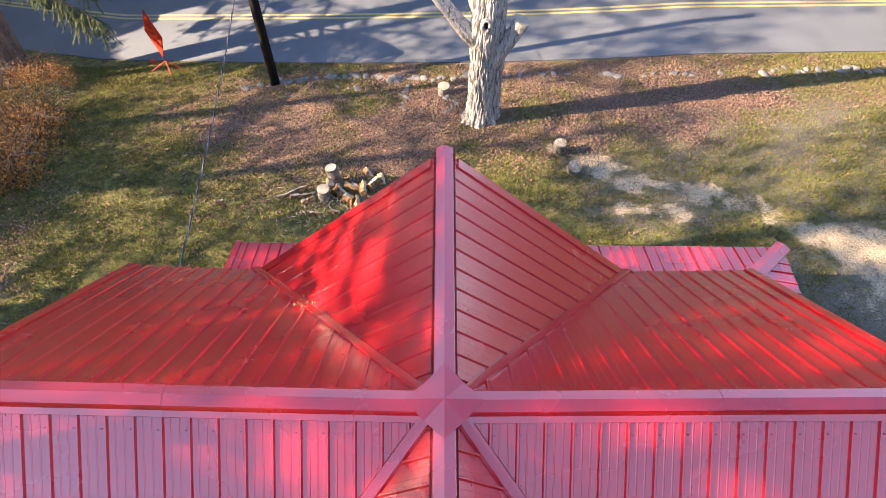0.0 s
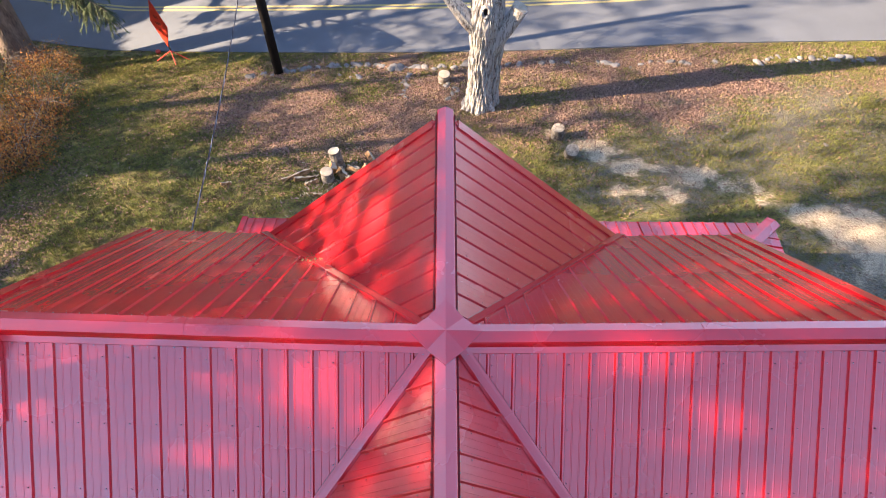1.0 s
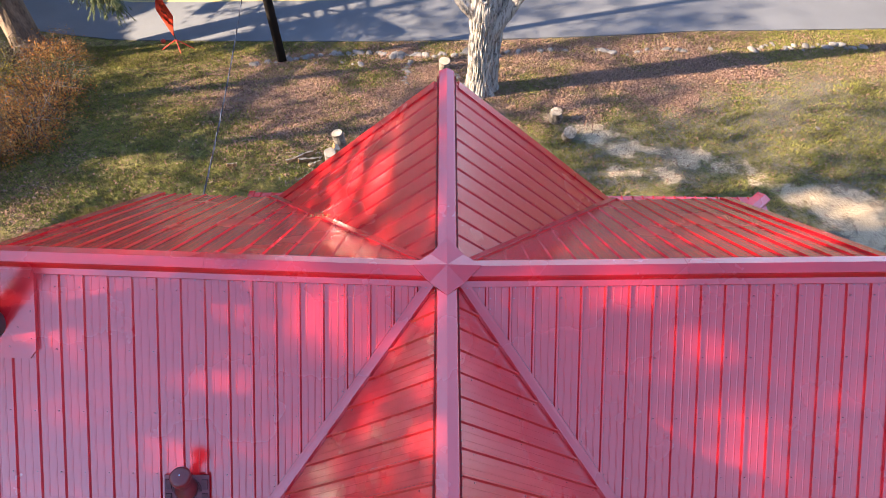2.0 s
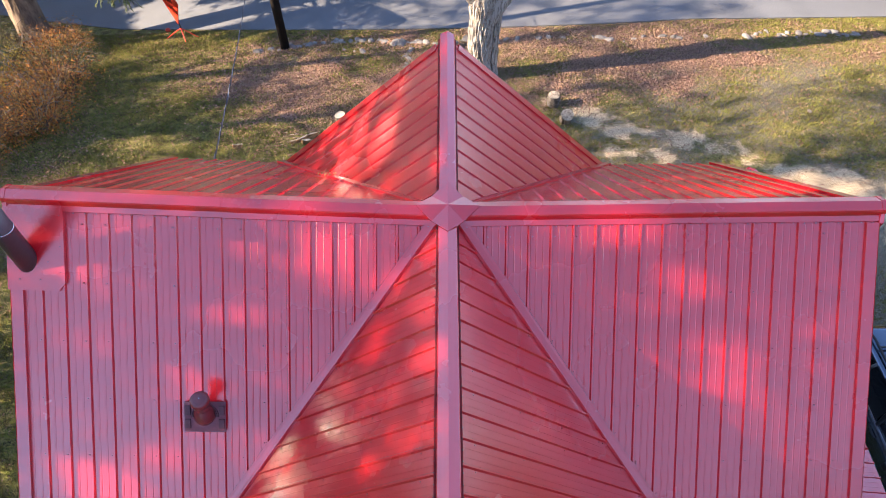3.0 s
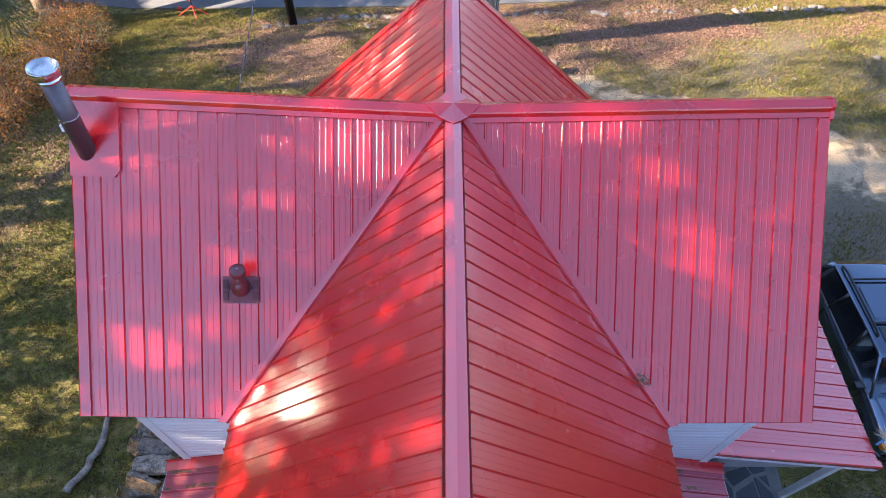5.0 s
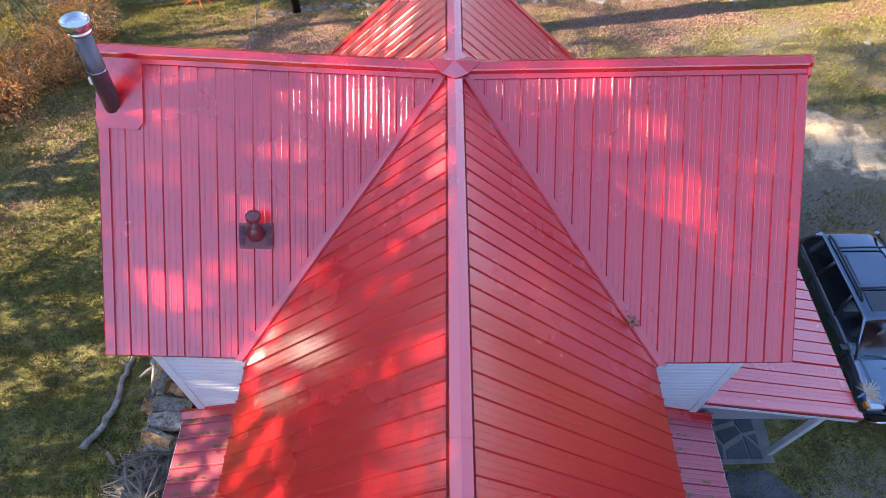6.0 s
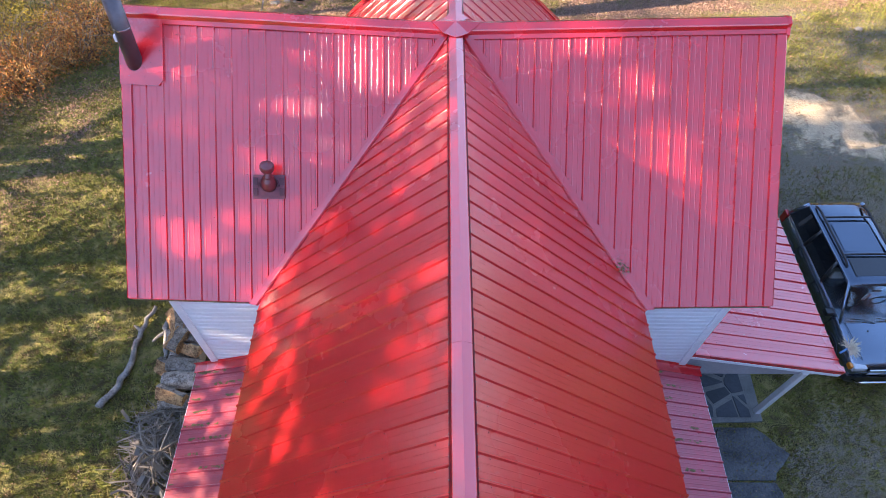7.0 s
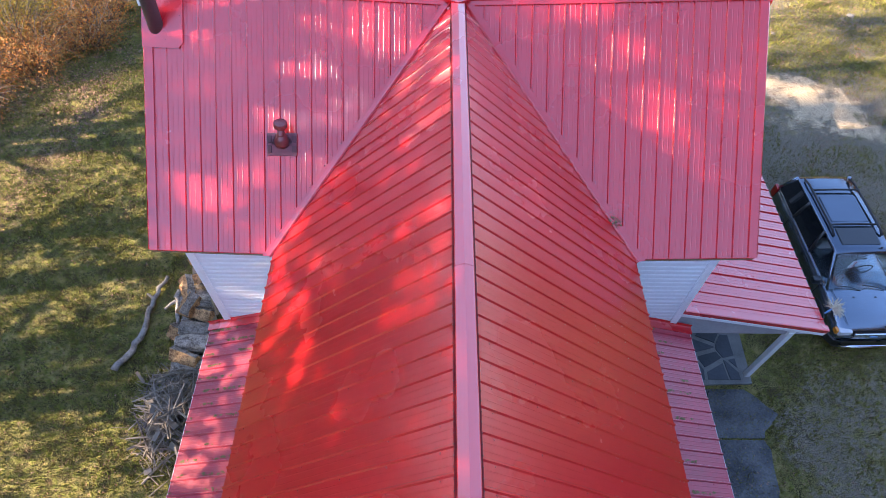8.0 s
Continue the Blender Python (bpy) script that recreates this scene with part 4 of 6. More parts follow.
    for i in range(4):
        bm.faces.new((fr[i], bk[i], bk[(i + 1) % 4], fr[(i + 1) % 4]))
    part("end_panel", bm, GREY_PANEL, ob)
    bm = bmesh.new()
    box(bm, 6.30, 6.44, -2.70, y_out - 0.2, z_out - 0.16, z_out + 0.02)
    part("beam", bm, WHITE_TRIM, ob)
    bm = bmesh.new()
    box(bm, x_left + 0.1, 6.30, y_out - 0.36, y_out - 0.22, z_out - 0.16, z_out + 0.02)
    part("beam", bm, WHITE_TRIM, ob)
    for x, y in ((6.37, -2.66), (6.37, 0.2), (6.37, 2.6), (6.37, 4.96), (2.6, 4.96), (-1.0, 4.96), (-4.0, 4.96)):
        bm = bmesh.new()
        zg = ground_z(x, y)
        box(bm, x - 0.055, x + 0.055, y - 0.055, y + 0.055, zg - 0.1, z_out - 0.155, 0.008)
        part("post", bm, WHITE_TRIM, ob)
    return ob


porch()


# ---- paved patio under the porch ----
def patio():
    slab = thing("patio", "dark slate flagstone patio with pale mortar joints", "patio")
    z = ground_z(5.5, -2) + 0.05
    bm = bmesh.new()
    sheet(bm, [(4.05, -2.95, z), (6.44, -2.86, z), (6.62, 0.5, z), (6.62, 5.0, z), (4.05, 5.0, z)], 0.12)
    part("mortar_bed", bm, MORTAR, slab)
    rnd = random.Random(12)
    seeds = [(4.2 + (i % 6) * 0.38 + rnd.uniform(-0.22, 0.22), -2.64 + (i // 6) * 0.37 + rnd.uniform(-0.21, 0.21)) for i in range(6 * 14)]
    lim = (4.12, 6.22, -2.78, 2.5)
    for i, (cx, cy) in enumerate(seeds):
        poly = [(lim[0], lim[2]), (lim[1], lim[2]), (lim[1], lim[3]), (lim[0], lim[3])]
        for j, (ox, oy) in enumerate(seeds):
            if i == j or (ox - cx) ** 2 + (oy - cy) ** 2 > 2.6:
                continue
            nx, ny = ox - cx, oy - cy
            ln = math.hypot(nx, ny)
            nx, ny = nx / ln, ny / ln
            off = ln / 2 - 0.020 - 0.016 * ((i * 7 + j * 7) % 3)
            out = []
            for k in range(len(poly)):
                (ax, ay), (bx, by) = poly[k], poly[(k + 1) % len(poly)]
                da, db = (ax - cx) * nx + (ay - cy) * ny - off, (bx - cx) * nx + (by - cy) * ny - off
                if da <= 0:
                    out.append((ax, ay))
                if (da < 0) != (db < 0):
                    f = da / (da - db)
                    out.append((ax + (bx - ax) * f, ay + (by - ay) * f))
            poly = out
            if len(poly) < 3:
                break
        if len(poly) < 3:
            continue
        bm = bmesh.new()
        sheet(bm, [(x, y, z + 0.012 + rnd.uniform(0, 0.004)) for x, y in poly], 0.03)
        part("flagstone", bm, SLATE, slab)
    path = thing("garden_path", "old cracked dark concrete path slabs", "path")
    rnd = random.Random(4)
    for edge in (((6.20, -2.99), (6.40, -3.12), (6.60, -3.33), (6.80, -3.52), (6.60, -3.72), (6.42, -3.88), (6.36, -4.02)), ((6.33, -4.06), (6.40, -4.25), (6.36, -4.6), (6.30, -5.03), (6.22, -5.22)), ((6.20, -5.26), (6.14, -5.7), (6.10, -6.6))):
        bm = bmesh.new()
        y0, y1 = edge[0][1], edge[-1][1]
        pts = [(4.4, y1)] + [(x + rnd.uniform(-0.03, 0.03), y) for x, y in edge[::-1]] + [(4.4, y0)]
        sheet(bm, [(x, y, ground_z(x, y) + 0.035) for x, y in pts], 0.1)
        part("slab", bm, CONCRETE, path)
    for a, b in (((5.45, -3.02), (5.30, -3.55)), ((5.30, -3.55), (5.42, -4.0))):
        bm = bmesh.new()
        n, rr = 6, random.Random(int(abs(a[1]) * 100))
        pts = [(a[0] + (b[0] - a[0]) * k / n + rr.uniform(-0.03, 0.03), a[1] + (b[1] - a[1]) * k / n, ground_z(5, -4) + 0.036) for k in range(n + 1)]
        tube(bm, pts, 0.008, 4)
        part("crack", bm, DARK, path)


patio()


# ---- the parked car ----
def loft(bm, rings, close_ends=True):
    vs = [[bm.verts.new(p) for p in r] for r in rings]
    for a, b in zip(vs, vs[1:]):
        for k in range(len(a)):
            bm.faces.new((a[k], a[(k + 1) % len(a)], b[(k + 1) % len(b)], b[k]))
    if close_ends:
        bm.faces.new(vs[0][::-1])
        bm.faces.new(vs[-1])


def pane(name, corners, out, material, parent, thick=0.006, lift=0.006, label=""):
    bm = bmesh.new()
    o = Vector(out).normalized()
    a = [bm.verts.new(Vector(c) + o * (lift + thick)) for c in corners]
    b = [bm.verts.new(Vector(c) + o * lift) for c in corners]
    bm.faces.new(a)
    bm.faces.new(b[::-1])
    n = len(a)
    for i in range(n):
        bm.faces.new((a[i], b[i], b[(i + 1) % n], a[(i + 1) % n]))
    return part(name, bm, material, parent, label)


def car():
    ob = thing("car", "blue-grey sport utility car with roof rack and bull bar", "car")
    ob.matrix_world = pose(8.93, -0.03, ground_z(8.9, 0), 0, 0, 1.2) @ Matrix.Diagonal((0.92, 0.92, 0.92, 1))
    stations = [(-2.22, 0.66, 0.40, 0.60, 0.60, 0.64), (-2.16, 0.80, 0.32, 0.74, 0.72, 0.80), (-2.02, 0.86, 0.28, 0.88, 0.77, 0.945), (-1.7, 0.885, 0.26, 0.95, 0.79, 1.015),
                (-1.10, 0.89, 0.26, 1.03, 0.81, 1.085), (-0.9, 0.89, 0.26, 1.05, 0.82, 1.06), (0.8, 0.89, 0.26, 1.08, 0.82, 1.09), (1.9, 0.88, 0.28, 1.08, 0.81, 1.09),
                (2.14, 0.86, 0.32, 1.06, 0.79, 1.07), (2.21, 0.78, 0.40, 0.98, 0.70, 1.0)]
    rings = []
    for y, w, zb, zs, ws, zc in stations:
        half = [(0, zb), (w * 0.88, zb), (w * 0.97, zb + 0.10), (w, zb + 0.26), (w, (zb + zs) / 2 + 0.05), (w * 0.985, zs - 0.12), (ws + (w - ws) * 0.35, zs - 0.02), (ws - 0.05, zs + 0.012), (ws * 0.6, zc - 0.006), (0, zc)]
        rings.append([(x, y, z) for x, z in half] + [(-x, y, z) for x, z in half[-2:0:-1]])
    bm = bmesh.new()
    loft(bm, rings)
    bm.normal_update()
    body = part("body", bm, CAR_PAINT, ob, smooth=True)
    # cladding round the lower body
    bm = bmesh.new()
    rings = []
    for y, w in ((-2.235, 0.62), (-2.19, 0.80), (-2.05, 0.875), (-1.7, 0.90), (1.9, 0.895), (2.14, 0.87), (2.23, 0.74)):
        half = [(0, 0.27), (w * 0.9, 0.27), (w + 0.006, 0.36), (w + 0.006, 0.55), (w - 0.02, 0.57), (0, 0.57)]
        rings.append([(x, y, z) for x, z in half] + [(-x, y, z) for x, z in half[-2:0:-1]])
    loft(bm, rings)
    part("cladding", bm, CAR_DARK, body, "black lower body cladding")
    # cabin shell: roof, pillars
    RB, RT = 0.80, 0.665
    roof_y = [(-0.52, 1.675, 0.65), (-0.35, 1.71, 0.665), (0.3, 1.735, 0.68), (1.2, 1.725, 0.68), (1.80, 1.69, 0.665), (1.92, 1.66, 0.65)]
    bm = bmesh.new()
    rings = []
    for y, z, w in roof_y:
        half = [(0, z - 0.055), (w - 0.03, z - 0.075), (w + 0.035, z - 0.07), (w + 0.022, z - 0.03), (w - 0.03, z - 0.008), (w * 0.5, z + 0.006), (0, z + 0.010)]
        rings.append([(x, y, zz) for x, zz in half] + [(-x, y, zz) for x, zz in half[-2:0:-1]])
    loft(bm, rings)
    # the darker tone imitates a reflection, the paint is the body's
    part("roof_shell", bm, CAR_PAINT_DIM, body, "roof in the body paint, darkened to imitate its dim sky reflection", smooth=True)
    for sx in (-1, 1):
        for a, b, r in (((RB, -1.12, 1.06), (RT + 0.015, -0.48, 1.66), 0.035), ((RB + 0.01, -0.02, 1.07), (RT + 0.025, 0.12, 1.68), 0.04), ((RB + 0.01, 1.05, 1.08), (RT + 0.025, 1.02, 1.69), 0.045), ((RB - 0.02, 2.08, 1.07), (RT, 1.86, 1.66), 0.06)):
            bm = bmesh.new()
            tube(bm, [(sx * a[0], a[1], a[2]), (sx * (a[0] + b[0]) / 2 + sx * 0.012, (a[1] + b[1]) / 2, (a[2] + b[2]) / 2), (sx * b[0], b[1], b[2])], r, 8)
            part("pillar", bm, CAR_PAINT if r in (0.035, 0.06) else CAR_DARK, body, smooth=True)
        def side(y, f):
            return (sx * (RB + 0.012 + (RT + 0.03 - RB) * f), y, 1.07 + 0.59 * f)
        for y0, y1, t0, t1 in ((-0.98, 0.0, -0.50, 0.10), (0.06, 1.02, 0.15, 1.0), (1.10, 2.02, 1.08, 1.80)):
            pane("side_window", [side(y0, 0.02), side(y1, 0.02), side(t1, 0.97), side(t0, 0.97)], (sx, 0, 0.3), GLASS if y0 < -0.5 else DARK_GLASS, body).visible_shadow = y0 > -0.5
        bm = bmesh.new()
        tube(bm, [side(-1.05, 0.0), side(2.05, 0.0)], 0.014, 6)
        part("window_trim", bm, CHROME, body)
        # door seams and handles
        for y in (-0.95, 0.06, 1.06):
            bm = bmesh.new()
            box(bm, min(sx * 0.886, sx * 0.894), max(sx * 0.886, sx * 0.894), y - 0.005, y + 0.005, 0.58, 1.0)
            part("door_seam", bm, DARK, body)
        for y in (-0.16, 0.86):
            bm = bmesh.new()
            box(bm, min(sx * 0.885, sx * 0.925), max(sx * 0.885, sx * 0.925), y - 0.09, y + 0.09, 0.93, 0.965, 0.012)
            part("door_handle", bm, CAR_DARK, body)
        # wing mirror
        bm = bmesh.new()
        box(bm, min(sx * 0.90, sx * 1.10), max(sx * 0.90, sx * 1.10), -0.95, -0.80, 1.03, 1.19, 0.035)
        box(bm, min(sx * 0.82, sx * 0.93), max(sx * 0.82, sx * 0.93), -0.92, -0.84, 1.03, 1.09, 0.015)
        part("wing_mirror", bm, CAR_DARK, ob, "black door mirror")
        # roof rack
        bm = bmesh.new()
        tube(bm, [(sx * 0.575, -0.05, 1.74), (sx * 0.58, 0.1, 1.795), (sx * 0.58, 1.55, 1.79), (sx * 0.575, 1.75, 1.725)], 0.026, 8)
        part("rack_rail", bm, BLACK, ob, smooth=True)
        # lamps
        bm = bmesh.new()
        box(bm, min(sx * 0.50, sx * 0.80), max(sx * 0.50, sx * 0.80), -2.17, -1.98, 0.71, 0.865, 0.03)
        lamp = part("headlight", bm, LAMP_GLASS, ob, "clear headlamp")
        bm = bmesh.new()
        box(bm, min(sx * 0.74, sx * 0.855), max(sx * 0.74, sx * 0.855), -2.12, -1.98, 0.72, 0.85, 0.02)
        part("indicator", bm, AMBER, lamp, "amber indicator lens")
        bm = bmesh.new()
        lathe(bm, [(0.055, 0), (0.055, 0.03), (0.03, 0.035)], (sx * 0.62, -2.19, 0.50), 14, Matrix.Rotation(math.pi / 2, 4, "X"))
        part("fog_lamp", bm, LAMP_GLASS, ob)
        bm = bmesh.new()
        box(bm, min(sx * 0.78, sx * 0.875), max(sx * 0.78, sx * 0.875), 2.02, 2.215, 0.74, 1.06, 0.02)
        part("tail_light", bm, RED_LENS, ob, "red tail lamp")
    for y in (0.25, 1.35):
        bm = bmesh.new()
        tube(bm, [(-0.58, y, 1.79), (0, y, 1.805), (0.58, y, 1.79)], 0.024, 8)
        part("rack_bar", bm, BLACK, ob)
    # glass fore and aft, sunroof, interior
    pane("windscreen", [(-0.76, -1.14, 1.075), (0.76, -1.14, 1.075), (0.635, -0.52, 1.655), (-0.635, -0.52, 1.655)], (0, -0.68, 0.72), GLASS, body).visible_shadow = False
    pane("rear_window", [(0.72, 2.12, 1.08), (-0.72, 2.12, 1.08), (-0.615, 1.91, 1.62), (0.615, 1.91, 1.62)], (0, 1, 0.3), DARK_GLASS, body)
    pane("sunroof", [(-0.46, -0.30, 1.722), (0.46, -0.30, 1.722), (0.46, 0.18, 1.742), (-0.46, 0.18, 1.742)], (0, 0, 1), DARK_GLASS, body, 0.004, 0.004)
    bm = bmesh.new()
    box(bm, -0.45, 0.45, 0.38, 1.18, 1.740, 1.748, 0.003)
    part("roof_panel", bm, CAR_PAINT_DIM, body)
    bm = bmesh.new()
    tube(bm, [(0.42, -0.42, 1.71), (0.42, -0.40, 1.75)], 0.018, 8)
    part("aerial_base", bm, BLACK, body)
    bm = bmesh.new()
    box(bm, -0.72, 0.72, -1.02, -0.55, 0.94, 1.045, 0.03)
    part("dashboard", bm, SEAT, ob)
    bm = bmesh.new()
    box(bm, -0.22, 0.16, -0.94, -0.72, 1.047, 1.053)
    part("papers", bm, PAPER, ob, "pale papers on the dashboard")
    for sx in (-0.36, 0.36):
        bm = bmesh.new()
        box(bm, sx - 0.24, sx + 0.24, -0.35, 0.15, 0.75, 0.92, 0.04)
        box(bm, sx - 0.23, sx + 0.23, 0.06, 0.20, 0.90, 1.36, 0.05)
        box(bm, sx - 0.12, sx + 0.12, 0.10, 0.20, 1.38, 1.54, 0.04)
        part("seat", bm, SEAT, ob)
    bm = bmesh.new()
    rings = [(0.36 + 0.19 * math.cos(a), -0.50 - 0.04 * math.sin(a), 1.02 + 0.18 * math.sin(a)) for a in [2 * math.pi * k / 24 for k in range(25)]]
    tube(bm, rings, 0.016, 6, caps=False)
    part("steering_wheel", bm, BLACK, ob)
    bm = bmesh.new()
    box(bm, -0.10, 0.10, -0.585, -0.565, 1.50, 1.57, 0.01)
    part("interior_mirror", bm, BLACK, ob)
    for i in range(6):
        bm = bmesh.new()
        box(bm, -0.19 + i * 0.016, -0.176 + i * 0.016, -0.62, -0.60, 1.22 - 0.02 * (i % 2), 1.46)
        part("cloth_strip", bm, RED_LENS if i % 2 else PAPER, ob)
    for x0, x1 in ((-0.62, 0.02), (0.02, 0.62)):
        bm = bmesh.new()
        tube(bm, [(x1 - 0.06, -1.17, 1.085), ((x0 + x1) / 2, -1.10, 1.125), (x0, -1.07, 1.14)], 0.010, 6)
        part("wiper", bm, BLACK, ob)
    # hood shut lines and crease
    for sx in (-1, 1):
        bm = bmesh.new()
        tube(bm, [(sx * 0.70, -1.12, 1.072), (sx * 0.66, -1.6, 1.035), (sx * 0.60, -2.0, 0.945)], 0.006, 4)
        part("bonnet_seam", bm, DARK, body)
        bm = bmesh.new()
        box(bm, sx * 0.26 - 0.012, sx * 0.26 + 0.012, -1.36, -1.33, 1.062, 1.070)
        part("washer_jet", bm, BLACK, body)
    # grille, badge, bumper bar
    bm = bmesh.new()
    box(bm, -0.46, 0.46, -2.20, -2.10, 0.66, 0.85, 0.02)
    grille = part("grille", bm, DARK, ob)
    for z in (0.68, 0.735, 0.79, 0.845):
        bm = bmesh.new()
        box(bm, -0.47, 0.47, -2.225, -2.19, z - 0.012, z + 0.012, 0.005)
        part("grille_bar", bm, CHROME, grille)
    bm = bmesh.new()
    lathe(bm, [(0.095, 0), (0.095, 0.012), (0.06, 0.02)], (0, -2.225, 0.765), 20, Matrix.Rotation(math.pi / 2, 4, "X") @ Matrix.Diagonal((1, 0.42, 1, 1)))
    part("badge", bm, BLUE_PLASTIC, grille, "plain blue oval badge")
    bm = bmesh.new()
    tube(bm, [(-0.64, -2.20, 0.40), (-0.62, -2.34, 0.50), (-0.50, -2.38, 0.62), (0.50, -2.38, 0.62), (0.62, -2.34, 0.50), (0.64, -2.20, 0.40)], 0.030, 10)
    bar = part("bull_bar", bm, CHROME, ob, "bright steel bull bar", smooth=True)
    bm = bmesh.new()
    tube(bm, [(-0.62, -2.33, 0.46), (0.62, -2.33, 0.46)], 0.026, 10)
    part("cross_tube", bm, CHROME, bar, smooth=True)
    for sx in (-1, 1):
        for y in (-1.36, 1.32):
            arch = bmesh.new()
            pts = [(sx * 0.885, y + 0.40 * math.cos(a), 0.36 + 0.40 * math.sin(a)) for a in [math.pi * k / 14 for k in range(15)]]
            tube(arch, pts, 0.035, 6)
            part("wheel_arch", arch, CAR_DARK, body)
            turn = Matrix.Rotation(sx * math.pi / 2, 4, "Y")
            bm = bmesh.new()
            lathe(bm, [(0.20, -0.11), (0.31, -0.11), (0.345, -0.085), (0.35, 0.0), (0.345, 0.085), (0.31, 0.11), (0.20, 0.11)], (sx * 0.79, y, 0.345), 28, turn)
            wheel = part("tyre", bm, TYRE, ob, smooth=True)
            bm = bmesh.new()
            lathe(bm, [(0.21, 0.0), (0.215, 0.112), (0.19, 0.10), (0.08, 0.075), (0.03, 0.09)], (sx * 0.79, y, 0.345), 20, turn)
            part("rim", bm, CHROME, wheel, smooth=True)
    return ob


car()


def plume_duster():
    ob = thing("plume_duster", "pale dry plume on a blue handle at the porch edge", "duster", at=(6.99, -2.36, 2.11))
    bm = bmesh.new()
    tube(bm, [(0.02, -0.02, 0.045), (0.16, 0.05, 0.09)], 0.018, 8)
    part("handle", bm, BLUE_PLASTIC, ob)
    rnd = random.Random(31)
    bm = bmesh.new()
    for i in range(70):
        a = rnd.uniform(-1.5, 1.9)
        l = rnd.uniform(0.12, 0.25)
        e = Vector((0.16 + math.cos(a) * l, 0.05 + math.sin(a) * l, 0.09 + rnd.uniform(-0.12, 0.14)))
        mid = Vector((0.16, 0.05, 0.09)).lerp(e, 0.5) + Vector((0, 0, 0.04))
        tube(bm, [(0.15, 0.05, 0.085), mid, e], [0.006, 0.010, 0.003], 4)
    part("plume", bm, PLUME, ob, "pale dry plume")


plume_duster()


# ---- firewood, sticks and branches on the west side ----
def log_piece(name, label, category, a, b, r0, r1, seed, bark=LOG_BARK, cut=CUT, group=""):
    rnd = random.Random(seed)
    a, b = Vector(a), Vector(b)
    ob = tagged(new(name), label, category, group)
    ob.matrix_world = Matrix.Translation(a)
    d = b - a
    bm = bmesh.new()
    n = 5
    tube(bm, [d * (k / n) + Vector((rnd.uniform(-1, 1), rnd.uniform(-1, 1), 0)) * r0 * 0.08 for k in range(n + 1)], [r0 + (r1 - r0) * k / n for k in range(n + 1)], 14, True, 0.07, rnd)
    part("bark", bm, bark, ob)
    u = d.normalized()
    for p, s, r in ((Vector((0, 0, 0)), -1, r0), (d, 1, r1)):
        bm = bmesh.new()
        tube(bm, [p + u * s * -0.004, p + u * s * 0.006], [r * 0.93, r * 0.90], 14, True, 0.03, rnd)
        part("cut_face", bm, cut, ob)
    return ob


def wedge(name, label, category, at, size, turn, seed, group=""):
    """A split billet: a triangular prism with uneven faces."""
    rnd = random.Random(seed)
    ob = tagged(new(name), label, category, group)
    ob.matrix_world = Matrix.Translation(at) @ Euler(turn).to_matrix().to_4x4()
    l, w = size
    sec = [(0, 0), (w * 0.5, w * rnd.uniform(-0.05, 0.1)), (w, w * 0.15), (w * 0.85, w * 0.7), (w * 0.35, w * 0.95), (w * rnd.uniform(0.05, 0.25), w * 0.5)]
    rings = []
    for k in range(7):
        y = -l / 2 + l * k / 6 + rnd.uniform(-0.02, 0.02)
        rings.append([(x + rnd.uniform(-0.022, 0.022) - w / 2, y, z + rnd.uniform(-0.022, 0.022) - w * 0.3) for x, z in sec])
    bm = bmesh.new()
    loft(bm, rings)
    part("billet", bm, SPLIT, ob)
    bm = bmesh.new()
    loft(bm, [[(x, y, z) for x, y, z in [(p[0] * 1.02 + 0.0, p[1], p[2]) for p in (r[3], r[4])]] + [(r[4][0] * 1.05, r[4][1], r[4][2] + 0.02), (r[3][0] * 1.05, r[3][1], r[3][2] + 0.02)] for r in rings])
    part("bark_strip", bm, LOG_BARK, ob)
    return ob


g0 = ground_z(-5, -1)
rnd = random.Random(77)
# a low stack against the west wall, three courses
for row in range(11):
    for course in range(3):
        y = 0.55 - row * 0.32 + rnd.uniform(-0.05, 0.05)
        if rnd.random() < 0.08:
            continue
        z = g0 + 0.17 + course * 0.27
        x = -5.38 - rnd.uniform(0.0, 0.18) + course * 0.05
        r = rnd.uniform(0.13, 0.19)
        if (row + course) % 3:
            log_piece("firewood_log", "round pale firewood log stacked against the white wall", "firewood", (x - 0.30, y, z), (x + 0.33, y + rnd.uniform(-0.08, 0.08), z + rnd.uniform(-0.02, 0.03)), r, r * rnd.uniform(0.85, 1.0), 100 + row * 3 + course, group="stacked firewood")
        else:
            wedge("firewood_billet", "split orange-brown firewood billet in the stack", "firewood", (x, y, z), (0.55, rnd.uniform(0.22, 0.30)), (rnd.uniform(-0.4, 0.4), rnd.uniform(-0.3, 0.8), 1.57 + rnd.uniform(-0.4, 0.4)), 200 + row * 3 + course, group="stacked firewood")
for i, (x, y, z, l, w, rz) in enumerate(((-5.62, -1.15, 0.90, 0.55, 0.30, 0.4), (-5.50, -1.55, 0.92, 0.50, 0.34, -0.3), (-5.50, -0.45, 0.92, 0.5, 0.34, 0.9), (-5.80, -1.9, 0.20, 0.6, 0.3, 1.2), (-5.85, -0.75, 0.16, 0.5, 0.26, 2.0))):
    wedge("firewood_billet", "split orange-brown firewood billet fallen from the stack", "firewood", (x, y, g0 + z), (l, w), (0.2, 0.4, rz), 300 + i, group="stacked firewood")
wedge("timber_block", "squared pale timber block standing by the sticks", "timber", (-5.42, -2.55, g0 + 0.20), (0.62, 0.22), (1.2, 0.0, 0.1), 311)


